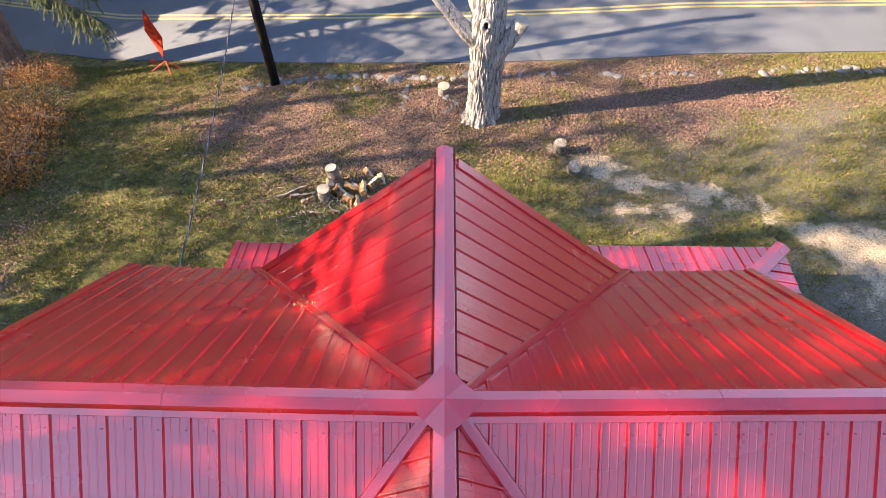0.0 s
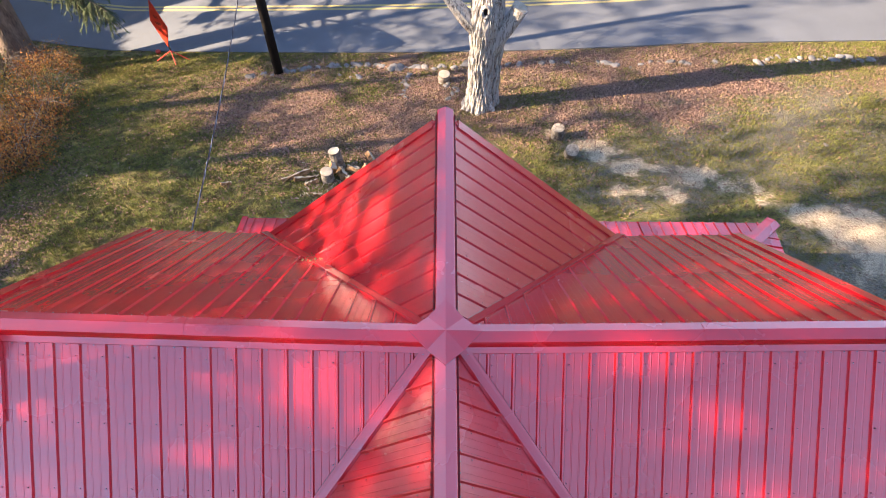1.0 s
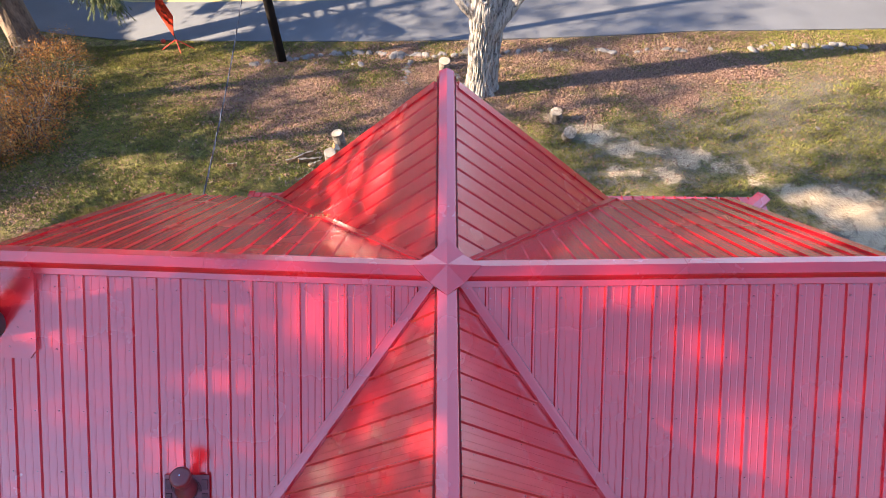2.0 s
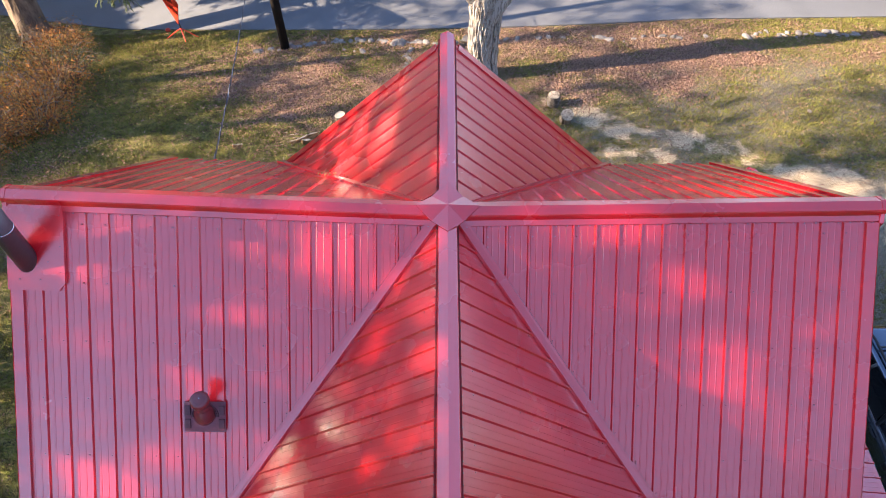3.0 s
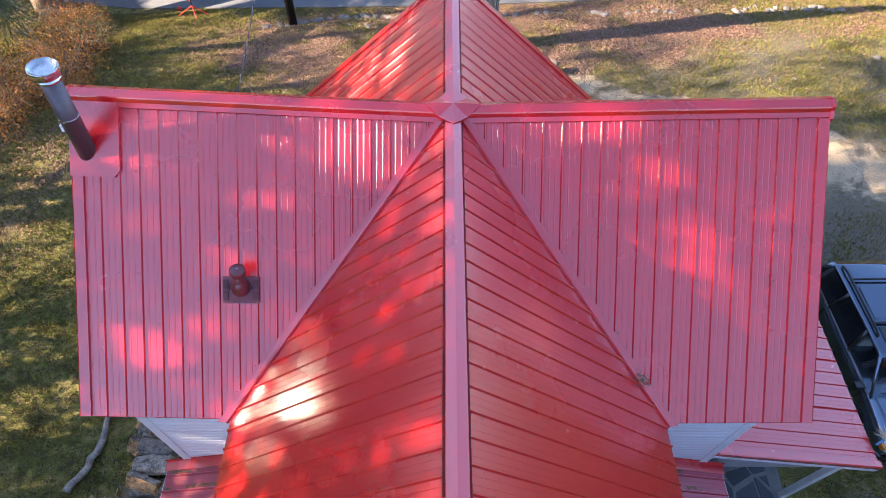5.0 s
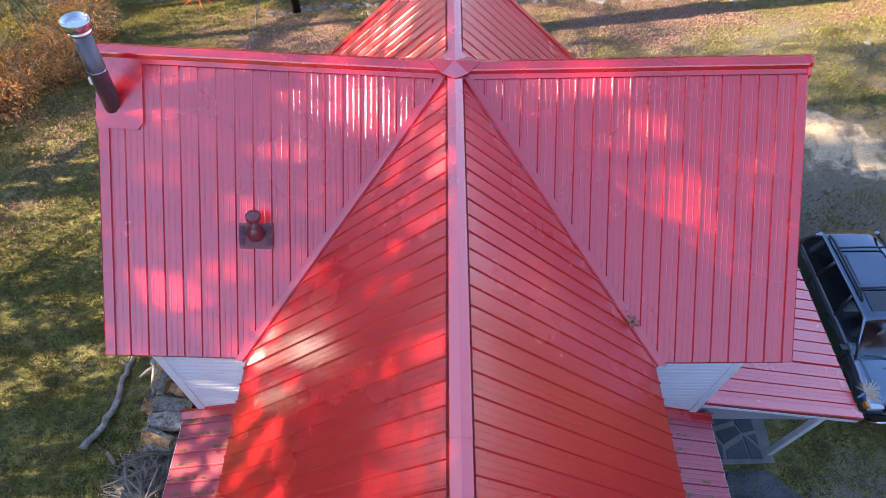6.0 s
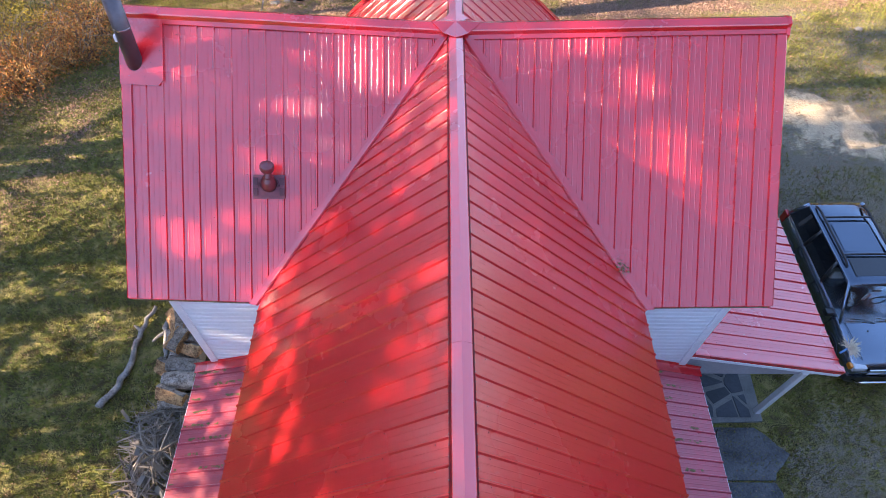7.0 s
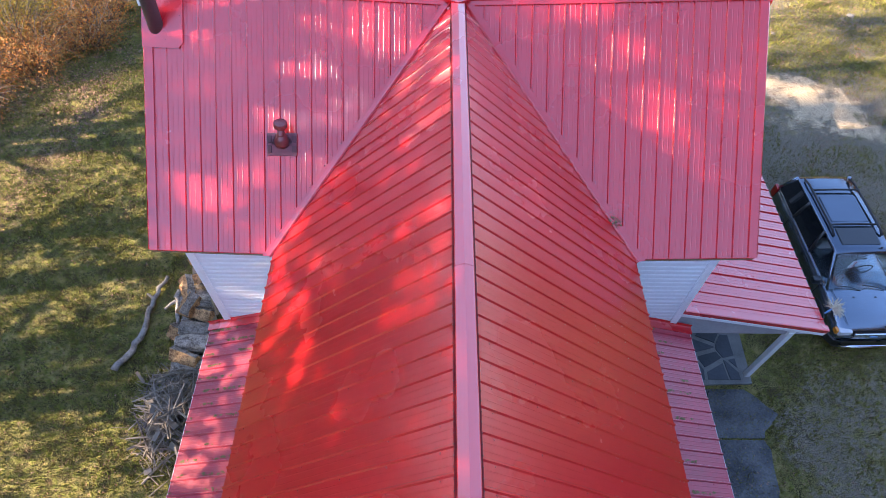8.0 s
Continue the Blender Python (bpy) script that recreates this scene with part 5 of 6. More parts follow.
def crooked_branch(name, label, pts, r0, r1, seed, forks=()):
    rnd = random.Random(seed)
    ob = tagged(new(name), label, "branch")
    bm = bmesh.new()
    path = []
    for a, b in zip(pts, pts[1:]):
        for k in range(4):
            f = k / 4
            path.append(Vector(a).lerp(Vector(b), f) + Vector((rnd.uniform(-1, 1), rnd.uniform(-1, 1), rnd.uniform(-0.3, 0.6))) * 0.045)
    path.append(Vector(pts[-1]))
    m = len(path)
    tube(bm, path, [r0 + (r1 - r0) * k / (m - 1) for k in range(m)], 10, True, 0.12, rnd)
    part("stem", bm, STICK_BIG, ob, smooth=True)
    for a, b, r in forks:
        bm = bmesh.new()
        tube(bm, [a, (Vector(a) + Vector(b)) / 2 + Vector((0, 0, 0.03)), b], [r, r * 0.8, r * 0.5], 8, True, 0.1, rnd)
        part("side_stem", bm, STICK_BIG, ob)
    return ob


STICK_BIG = mat("weathered_branch", (0.44, 0.39, 0.34), (0.13, 0.11, 0.095), rough=0.9, scale=5, fine=30, bump=0.6, bump_scale=30)
crooked_branch("fallen_branch", "long bleached grey branch lying on the grass", [(-6.58, -0.35, g0 + 0.09), (-6.70, -0.95, g0 + 0.11), (-6.72, -1.5, g0 + 0.10), (-6.78, -2.1, g0 + 0.09), (-7.06, -2.68, g0 + 0.09)], 0.042, 0.075, 5,
               (((-6.70, -0.95, g0 + 0.12), (-6.86, -0.85, g0 + 0.18), 0.04),))
crooked_branch("fallen_branch", "short forked grey branch lying on the grass", [(-6.22, -0.72, g0 + 0.07), (-6.14, -1.15, g0 + 0.08), (-6.02, -1.62, g0 + 0.06)], 0.06, 0.045, 6, (((-6.18, -0.95, g0 + 0.08), (-6.42, -1.18, g0 + 0.06), 0.045),))


def brush_pile():
    rnd = random.Random(40)
    bm = bmesh.new()
    for i in range(480):
        cx, cy = rnd.gauss(-5.62, 0.26), rnd.gauss(-3.55, 0.46)
        h = max(0.03, 0.55 - ((cx + 5.5) ** 2 / 0.30 + (cy + 3.5) ** 2 / 1.0) * 0.32) * rnd.random()
        a, l = rnd.gauss(2.2, 0.9), rnd.uniform(0.25, 1.0)
        r = rnd.choice((0.004, 0.005, 0.007, 0.009, 0.014, 0.026))
        d = Vector((math.cos(a), math.sin(a), rnd.uniform(-0.18, 0.18))) * l / 2
        c = Vector((cx, cy, g0 + 0.03 + h))
        tube(bm, [c - d, c + Vector((rnd.uniform(-0.04, 0.04), rnd.uniform(-0.04, 0.04), rnd.uniform(0, 0.05))), c + d], [r, r * 0.9, r * 0.5], 5)
    for i in range(26):
        c = Vector((rnd.gauss(-5.55, 0.25), rnd.gauss(-3.6, 0.42), g0 + rnd.uniform(0.1, 0.45)))
        m = Matrix.Translation(c) @ Euler((rnd.uniform(-0.6, 0.6), rnd.uniform(-0.6, 0.6), rnd.uniform(0, 6))).to_matrix().to_4x4() @ Matrix.Diagonal((rnd.uniform(0.06, 0.12), rnd.uniform(0.15, 0.34), 0.02, 1))
        bmesh.ops.create_cube(bm, size=1.0, matrix=m)
    ob = part("brush_pile", bm, STICK)
    return tagged(ob, "heap of bleached grey sticks and bark beside the low roof", "brush pile", kind="stuff")


brush_pile()


# ---- front yard: old tree, stumps, cut wood, stones ----
def furrowed(bm, path, radii, sides, seed, depth):
    """A trunk or limb with vertical bark plates."""
    rings = []
    path = [Vector(p) for p in path]
    m = len(path)
    for i, p in enumerate(path):
        d = (path[min(i + 1, m - 1)] - path[max(i - 1, 0)]).normalized()
        a = d.cross(Vector((0, 1, 0)) if abs(d.y) < 0.9 else Vector((1, 0, 0))).normalized()
        b = d.cross(a).normalized()
        ring = []
        for k in range(sides):
            an = 2 * math.pi * k / sides
            q = Vector((math.cos(an), math.sin(an), 0))
            n1 = noise.noise(Vector((q.x * 5.5 + seed, q.y * 5.5, p.z * 0.9 + i * 0.02)))
            n2 = noise.noise(Vector((q.x * 13 + seed, q.y * 13, p.z * 2.6)))
            n0 = noise.noise(Vector((q.x * 1.3 + seed, q.y * 1.3, p.z * 0.5)))
            r = radii[i] * (1 + 0.10 * n0) - depth * max(0.0, 0.35 - abs(n1) * 1.6) * 2.0 + depth * 0.6 * n2
            ring.append(bm.verts.new(p + (a * q.x + b * q.y) * r))
        rings.append(ring)
    for r0, r1 in zip(rings, rings[1:]):
        for k in range(sides):
            bm.faces.new((r0[k], r0[(k + 1) % sides], r1[(k + 1) % sides], r1[k]))
    bm.faces.new(rings[0][::-1])
    bm.faces.new(rings[-1])


def sample(pts, n):
    pts = [Vector(p) for p in pts]
    out = []
    for i in range(n):
        f = i / (n - 1) * (len(pts) - 1)
        k = min(int(f), len(pts) - 2)
        out.append(pts[k].lerp(pts[k + 1], f - k))
    return out


def blend(vals, n):
    out = []
    for i in range(n):
        f = i / (n - 1) * (len(vals) - 1)
        k = min(int(f), len(vals) - 2)
        out.append(vals[k] + (vals[k + 1] - vals[k]) * (f - k))
    return out


def old_tree():
    x, y = 1.26, 12.45
    z = ground_z(x, y)
    ob = thing("old_tree", "broad old pale-barked tree with lopped limbs", "tree", at=(x, y, z))
    bm = bmesh.new()
    furrowed(bm, sample([(-0.12, 0, -0.2), (-0.08, 0, 0.15), (-0.07, 0, 0.7), (-0.07, 0, 1.5), (-0.06, 0, 2.4), (-0.03, 0, 3.1), (0.0, 0, 4.2), (0.08, 0.05, 5.6), (0.2, 0.1, 7.4)], 110), blend([0.56, 0.47, 0.39, 0.37, 0.39, 0.46, 0.42, 0.36, 0.22], 110), 96, 3.0, 0.085)
    part("trunk", bm, BARK, ob, smooth=False)
    bm = bmesh.new()
    furrowed(bm, sample([(0.30, 0.14, -0.2), (0.30, 0.13, 0.3), (0.30, 0.12, 1.2), (0.31, 0.10, 2.0), (0.34, 0.05, 2.6), (0.20, 0.05, 3.4), (0.12, 0.05, 4.4)], 70), blend([0.36, 0.27, 0.23, 0.23, 0.25, 0.26, 0.20], 70), 56, 11.0, 0.085)
    part("trunk", bm, BARK, ob, smooth=False)
    bm = bmesh.new()
    furrowed(bm, sample([(-0.15, 0.0, 2.7), (-0.55, -0.05, 3.15), (-1.05, -0.05, 3.75), (-1.7, 0.0, 4.6), (-2.3, 0.1, 5.6)], 30), blend([0.26, 0.24, 0.19, 0.16, 0.10], 30), 22, 8.0, 0.025)
    part("limb", bm, BARK, ob)
    bm = bmesh.new()
    furrowed(bm, sample([(-0.2, 0.0, 3.4), (-0.42, 0.0, 3.95), (-0.62, 0.05, 4.9), (-0.7, 0.1, 6.2)], 24), blend([0.17, 0.14, 0.12, 0.06], 24), 18, 9.0, 0.02)
    part("limb", bm, BARK, ob)
    bm = bmesh.new()
    furrowed(bm, sample([(0.15, -0.05, 2.2), (0.50, -0.10, 2.85), (0.74, -0.14, 3.30), (0.86, -0.18, 3.62)], 24), blend([0.26, 0.23, 0.21, 0.23], 24), 22, 5.0, 0.02)
    limb = part("limb", bm, BARK, ob)
    d = Vector((0.12, -0.04, 0.32)).normalized()
    bm = bmesh.new()
    tube(bm, [Vector((0.86, -0.18, 3.62)) - d * 0.01, Vector((0.86, -0.18, 3.62)) + d * 0.015], [0.215, 0.205], 20, True, 0.05, random.Random(3))
    part("cut_face", bm, CUT, limb, "pale sawn limb face")
    # knot hole with its swollen rim
    c = Vector((-0.10, -0.41, 3.62))
    bm = bmesh.new()
    tube(bm, [c + Vector((0.11 * math.cos(a), -0.03, 0.16 * math.sin(a))) for a in [2 * math.pi * k / 18 for k in range(19)]], 0.055, 8, False)
    part("knot_rim", bm, BARK, ob, smooth=True)
    bm = bmesh.new()
    lathe(bm, [(0.10, -0.02), (0.10, 0.03), (0.05, 0.035)], c + Vector((0, 0.0, 0)), 16, Matrix.Rotation(math.pi / 2, 4, "X") @ Matrix.Diagonal((1, 1.5, 1, 1)))
    part("knot_hole", bm, DARK, ob)
    for k in range(6):
        a = k * 1.05 + 0.3
        bm = bmesh.new()
        furrowed(bm, sample([(0.32 * math.cos(a), 0.30 * math.sin(a), 0.30), (0.50 * math.cos(a), 0.48 * math.sin(a), 0.06), (0.72 * math.cos(a), 0.70 * math.sin(a), -0.08)], 12), blend([0.14, 0.10, 0.03], 12), 12, k * 2.0, 0.015)
        part("root", bm, BARK, ob)
    return ob


old_tree()


def upright_log(name, label, x, y, r, h, seed, lean=(0, 0), bark=LOG_BARK, group="", flare=1.0, cut=CUT):
    z = ground_z(x, y)
    ob = thing(name, label, "stump", group, at=(x, y, z))
    rnd = random.Random(seed)
    bm = bmesh.new()
    n = 6
    furrowed(bm, [(lean[0] * k / n, lean[1] * k / n, -0.05 + (h + 0.05) * k / n) for k in range(n + 1)], [r * (flare + (1 - flare) * min(1, k / 3)) for k in range(n + 1)], 26, seed * 1.3, 0.012)
    part("bark", bm, bark, ob)
    top = Vector((lean[0], lean[1], h))
    tilt = Vector((lean[0], lean[1], h)).normalized()
    bm = bmesh.new()
    tube(bm, [top - tilt * 0.01, top + tilt * 0.012], [r * 0.97, r * 0.93], 26, True, 0.03, rnd)
    part("cut_face", bm, cut, ob)
    return ob


upright_log("stump", "short sawn stump with pale top standing in sawdust", 3.47, 10.62, 0.185, 0.42, 1, (-0.02, -0.02), group="sawn rounds", cut=CUT_OLD)
upright_log("log_round", "sawn log round tipped toward the house", 3.74, 9.80, 0.19, 0.38, 2, (-0.02, -0.20), group="sawn rounds", cut=CUT_OLD)
upright_log("stump", "small pale stump among leaves", 0.10, 14.15, 0.20, 0.34, 3, (0, -0.03))
upright_log("chopping_block", "tall narrow log standing among cut wood", -2.86, 9.22, 0.16, 0.62, 4, (-0.10, 0.03))
upright_log("log_round", "pale sawn round in the woodpile", -3.12, 8.62, 0.17, 0.40, 5, (0.02, -0.04), group="sawn rounds")
for i, (x, y, l, w, rz, up) in enumerate(((-3.0, 9.0, 0.40, 0.30, 0.2, 0.22), (-2.72, 8.75, 0.42, 0.26, 0.7, 0.18), (-2.38, 8.92, 0.62, 0.22, 1.4, 0.20), (-2.10, 8.85, 0.46, 0.24, 0.1, 0.22), (-1.82, 9.05, 0.44, 0.28, 2.6, 0.20), (-1.62, 9.25, 0.40, 0.2, 0.3, 0.2),
                                          (-2.45, 8.45, 0.36, 0.26, 1.1, 0.16), (-2.2, 8.30, 0.46, 0.16, 0.2, 0.14), (-3.75, 8.62, 0.72, 0.15, 1.95, 0.07), (-4.0, 8.75, 0.95, 0.14, 2.1, 0.08), (-3.55, 8.45, 0.4, 0.12, 2.2, 0.06),
                                          (-2.02, 9.6, 0.42, 0.18, 0.7, 0.1), (-2.75, 8.0, 0.3, 0.12, 1.2, 0.05), (-3.25, 7.9, 0.34, 0.12, 1.6, 0.05), (-5.86, 8.4, 0.36, 0.12, 1.9, 0.05))):
    log = wedge("cut_wood", "pale split piece of freshly cut wood on the grass", "firewood", (x, y, ground_z(x, y) + up * 0.7), (l * 0.85, w * 0.8), (0.15 * (i % 3), 0.3 * (i % 2), rz), 400 + i, "cut wood heap")
    log.children[0].data.materials[0] = CUT


def stone(x, y, r, seed, group):
    rnd = random.Random(seed)
    bm = bmesh.new()
    bmesh.ops.create_icosphere(bm, subdivisions=2, radius=1.0)
    sx, sy, sz = r * rnd.uniform(0.8, 1.6), r * rnd.uniform(0.6, 1.0), r * rnd.uniform(0.35, 0.6)
    for v in bm.verts:
        k = 1 + 0.28 * noise.noise(v.co * 1.5 + Vector((seed * 3.7, 0, 0)))
        v.co = Vector((v.co.x * sx * k, v.co.y * sy * k, v.co.z * sz * k))
    ob = part("stone", bm, ROCK)
    ob.matrix_world = pose(x, y, ground_z(x, y) + sz * 0.35, rnd.uniform(-12, 12), rnd.uniform(-12, 12), rnd.uniform(0, 360))
    return tagged(ob, "rounded grey field stone half sunk in leaves", "stone", group)


STONE_LINE = ((-7.0, 15.05), (-4.5, 15.6), (-2.6, 15.55), (-1.6, 15.3), (0.2, 15.15), (2.9, 15.05), (3.8, 15.1), (6.0, 14.8), (8.1, 14.8), (10.7, 14.85), (12.0, 14.95), (15.2, 15.05))
rnd = random.Random(9)
n = 0
for (ax, ay), (bx, by) in zip(STONE_LINE, STONE_LINE[1:]):
    count = int((bx - ax) * (5.4 if ax < 0 else 3.2 if ax < 9 else 4.6))
    for k in range(count):
        f = (k + rnd.uniform(0.1, 0.9)) / max(1, count)
        if 2.6 < ax < 9 and rnd.random() < 0.35:
            continue
        stone(ax + (bx - ax) * f, ay + (by - ay) * f + rnd.gauss(0, 0.09), rnd.uniform(0.07, 0.17) * (1.15 if -3 < ax < 1 else 1), 500 + n, "stones edging the yard")
        n += 1
for k in range(9):
    stone(-1.2 + rnd.uniform(-0.12, 0.12), 13.1 + k * 0.2, rnd.uniform(0.07, 0.14), 700 + k, "stones edging the steps")
for k in range(7):
    stone(0.35 + rnd.uniform(-0.25, 0.25), 12.9 + k * 0.17, rnd.uniform(0.06, 0.16), 720 + k, "stones edging the steps")
for k, (x, y) in enumerate(((-4.6, 14.95), (-3.2, 14.7), (-2.9, 14.65), (-3.6, 14.9), (-6.4, 15.2), (-6.7, 15.0), (11.3, 10.2), (14.6, 11.5))):
    stone(x, y, rnd.uniform(0.07, 0.15), 740 + k, "loose stones")


# ---- utility pole, cable and road sign ----
PX, PY = -5.9, 15.3


def utility_pole():
    z = ground_z(PX, PY)
    ob = thing("utility_pole", "dark creosoted wooden utility pole", "pole", at=(PX, PY, z))
    bm = bmesh.new()
    tube(bm, [(0, 0, -0.4), (0, 0, 3), (0, 0, 6), (0, 0, 9.5)], [0.165, 0.155, 0.145, 0.125], 18)
    part("shaft", bm, POLE_WOOD, ob, smooth=True)
    bm = bmesh.new()
    box(bm, 0.13, 0.22, -0.05, 0.05, 4.85, 5.15, 0.01)
    part("cable_bracket", bm, STEEL, ob)
    return ob


utility_pole()


def service_cable():
    a, b = Vector((-3.86, 2.95, 4.52)), Vector((PX + 0.1, PY - 0.1, ground_z(PX, PY) + 5.0))
    ob = tagged(new("service_cable"), "thin twisted grey service cable from pole to house", "cable")
    ob.matrix_world = Matrix.Translation(a)
    for k in range(3):
        bm = bmesh.new()
        pts = []
        for i in range(90):
            f = i / 89
            p = (b - a) * f + Vector((0, 0, -0.25 * 4 * f * (1 - f)))
            an = i * 1.1 + k * 2.09
            pts.append(p + Vector((math.cos(an), 0, math.sin(an))) * 0.010)
        tube(bm, pts, 0.0075, 5)
        part("strand", bm, (WIRE, STEEL, BLACK)[k], ob)
    return ob


service_cable()


def road_sign():
    x, y = -10.45, 17.05
    z = ground_z(x, y)
    ob = thing("road_sign", "narrow furled orange diamond roadwork sign on a tripod stand", "sign", at=(x, y, z), rz=-30)
    c, r = 1.62, 1.0
    bm = bmesh.new()
    pts = [(0, c + r), (0.44, c), (0, c - r), (-0.44, c)]
    fr = [bm.verts.new((px, -0.012, pz)) for px, pz in pts]
    bk = [bm.verts.new((px, 0.012, pz)) for px, pz in pts]
    bm.faces.new(fr)
    bm.faces.new(bk[::-1])
    for i in range(4):
        bm.faces.new((fr[i], bk[i], bk[(i + 1) % 4], fr[(i + 1) % 4]))
    bmesh.ops.bevel(bm, geom=bm.edges[:], offset=0.006, segments=1, affect="EDGES")
    panel = part("sign_panel", bm, ORANGE, ob)
    for side in (-1, 1):
        for zz, w in ((1.90, 0.11), (1.64, 0.15), (1.38, 0.11)):
            for k in range(3):
                bm = bmesh.new()
                x0 = -w + k * (2 * w / 3) + 0.02
                box(bm, x0, x0 + 2 * w / 3 - 0.05, side * 0.0165 - 0.002, side * 0.0165 + 0.002, zz - 0.06, zz + 0.06)
                part("lettering_bar", bm, BLACK, panel)
    bm = bmesh.new()
    tube(bm, [(0, 0.03, 0.30), (0, 0.03, 1.1)], 0.022, 8)
    part("mast", bm, BLACK, ob)
    for dx, dy in ((0.55, 0.35), (-0.55, 0.35), (0.55, -0.35), (-0.55, -0.35)):
        bm = bmesh.new()
        tube(bm, [(0, 0.03, 0.45), (dx, dy, 0.01)], 0.018, 8)
        part("leg", bm, ORANGE, ob)
    bm = bmesh.new()
    bmesh.ops.create_icosphere(bm, subdivisions=2, radius=0.11)
    for v in bm.verts:
        v.co.z *= 0.85
    ball = part("orange_ball", bm, ORANGE, None, smooth=True)
    ball.matrix_world = Matrix.Translation((-11.45, 18.0, ground_z(-11.45, 18.0) + 0.09))
    tagged(ball, "small orange-red ball lying in the grass", "ball")


road_sign()


# ---- shrubs and trees on the west boundary ----
def turns(rng, n, tilt):
    """Random rotation matrices: tilted up to that much about x and y, then turned about z."""
    a, b, c = rng.uniform(-tilt, tilt, n), rng.uniform(-tilt, tilt, n), rng.uniform(0, 6.2832, n)
    ca, sa, cb, sb, cc, sc = np.cos(a), np.sin(a), np.cos(b), np.sin(b), np.cos(c), np.sin(c)
    return np.stack([cc * cb, cc * sb * sa - sc * ca, cc * sb * ca + sc * sa,
                     sc * cb, sc * sb * sa + cc * ca, sc * sb * ca - cc * sa,
                     -sb, cb * sa, cb * ca], axis=1).reshape(n, 3, 3)


def leaf_cards(seed, centres, count, spread, size, droop=0.0):
    """Small bent leaves strewn round the given twig ends, as an array for cards()."""
    rng = np.random.default_rng(seed)
    c = np.array([tuple(e) for e in centres])[rng.integers(0, len(centres), count)]
    p = c + rng.normal(0, spread, (count, 3))
    p[:, 2] -= droop * rng.random(count)
    leaf = np.array([(-0.5, 0, 0), (0, -0.30, 0.07), (0.5, 0, 0), (0, 0.30, 0.07)])
    s = size * rng.uniform(0.55, 1.35, count)
    return p[:, None, :] + np.einsum("nij,kj->nki", turns(rng, count, 1.1), leaf) * s[:, None, None]


def shrub(x, y, r, h, leaf, count, seed, label, size=0.058):
    rnd = random.Random(seed)
    z = ground_z(x, y)
    ob = thing("shrub", label, "shrub", "boundary shrubs", at=(x, y, z))
    bm = bmesh.new()
    ends = []
    for i in range(48):
        a, rr = rnd.uniform(0, 6.28), r * math.sqrt(rnd.random())
        top = Vector((math.cos(a) * rr, math.sin(a) * rr, h * rnd.uniform(0.45, 1.0) * (1 - 0.35 * (rr / r) ** 2)))
        foot = Vector((math.cos(a) * rr * 0.35, math.sin(a) * rr * 0.35, -0.1))
        mid = foot.lerp(top, 0.55) + Vector((rnd.uniform(-0.15, 0.15), rnd.uniform(-0.15, 0.15), 0.2))
        tube(bm, [foot, mid, top], [0.020, 0.013, 0.005], 5)
        for k in range(4):
            e = mid.lerp(top, rnd.random()) + Vector((rnd.gauss(0, 0.25), rnd.gauss(0, 0.25), rnd.gauss(0.05, 0.18)))
            tube(bm, [mid.lerp(top, rnd.random() * 0.8), e], [0.007, 0.003], 4)
            ends.append(e)
        ends.append(top)
        ends.append(mid)
        ends.append(foot.lerp(mid, 0.6))
    part("woody_base", bm, BARK_DARK, ob)
    bm = bmesh.new()
    for i in range(34):
        a, lean = rnd.uniform(0, 6.28), rnd.uniform(0.5, 1.25) * r
        foot = Vector((math.cos(a) * 0.3 * r, math.sin(a) * 0.3 * r, h * 0.3))
        tip = Vector((math.cos(a) * lean, math.sin(a) * lean, h * rnd.uniform(0.55, 1.15)))
        side = Vector((rnd.gauss(0, 0.15), rnd.gauss(0, 0.15), 0.25 * h))
        tube(bm, [foot, foot.lerp(tip, 0.45) + side, tip, tip + Vector((math.cos(a) * 0.3, math.sin(a) * 0.3, -0.2))], [0.009, 0.007, 0.005, 0.002], 4)
    part("twig_spray", bm, STICK, ob, "pale bare arching twigs")
    v = leaf_cards(seed, ends, count, 0.20, size, 0.1)
    v[:, :, 2] = np.maximum(0.02, v[:, :, 2])
    cards("foliage", v, leaf, ob)
    return ob


for i, (x, y, r, h, leaf, count, word) in enumerate((
        (-12.9, 7.6, 1.5, 1.5, LEAF_RUST, 1500, "rust-brown"), (-12.2, 9.6, 1.2, 1.3, LEAF_RUST, 1200, "orange-rust"), (-12.6, 11.4, 1.4, 1.5, LEAF_RUST, 1100, "rust-brown"),
        (-13.3, 13.3, 1.4, 1.1, LEAF_GREEN, 800, "dull green"), (-14.8, 15.6, 1.1, 0.7, LEAF_RUST, 1200, "brown"), (-14.6, 9.2, 1.7, 1.8, LEAF_YELLOW, 1300, "yellowing"),
        (-14.9, 11.8, 1.7, 1.9, LEAF_YELLOW, 1300, "yellow"), (-15.6, 6.8, 1.7, 2.0, LEAF_RUST, 1400, "rust-brown"), (-17.0, 9.6, 2.0, 2.2, LEAF_YELLOW, 1300, "yellow"), (-16.8, 14.0, 1.8, 1.1, LEAF_GREEN, 1100, "dull green"),
        (-13.6, 5.4, 1.2, 0.7, LEAF_RUST, 900, "low brown"), (-18.5, 12.0, 2.0, 2.0, LEAF_RUST, 1000, "brown"))):
    shrub(x, y, r, h, leaf, int(count * 6), 900 + i, word + " tangled shrub with bare twigs at the yard edge")


for i, (x, y) in enumerate(((-15.3, 16.4), (-16.4, 15.4), (-17.8, 16.2))):
    bare_one = shrub(x, y, 1.0, 0.9, LEAF_GREEN, 260, 960 + i, "nearly leafless tangle of dry grey twigs by the verge")
    bare_one.children[0].data.materials[0] = STICK


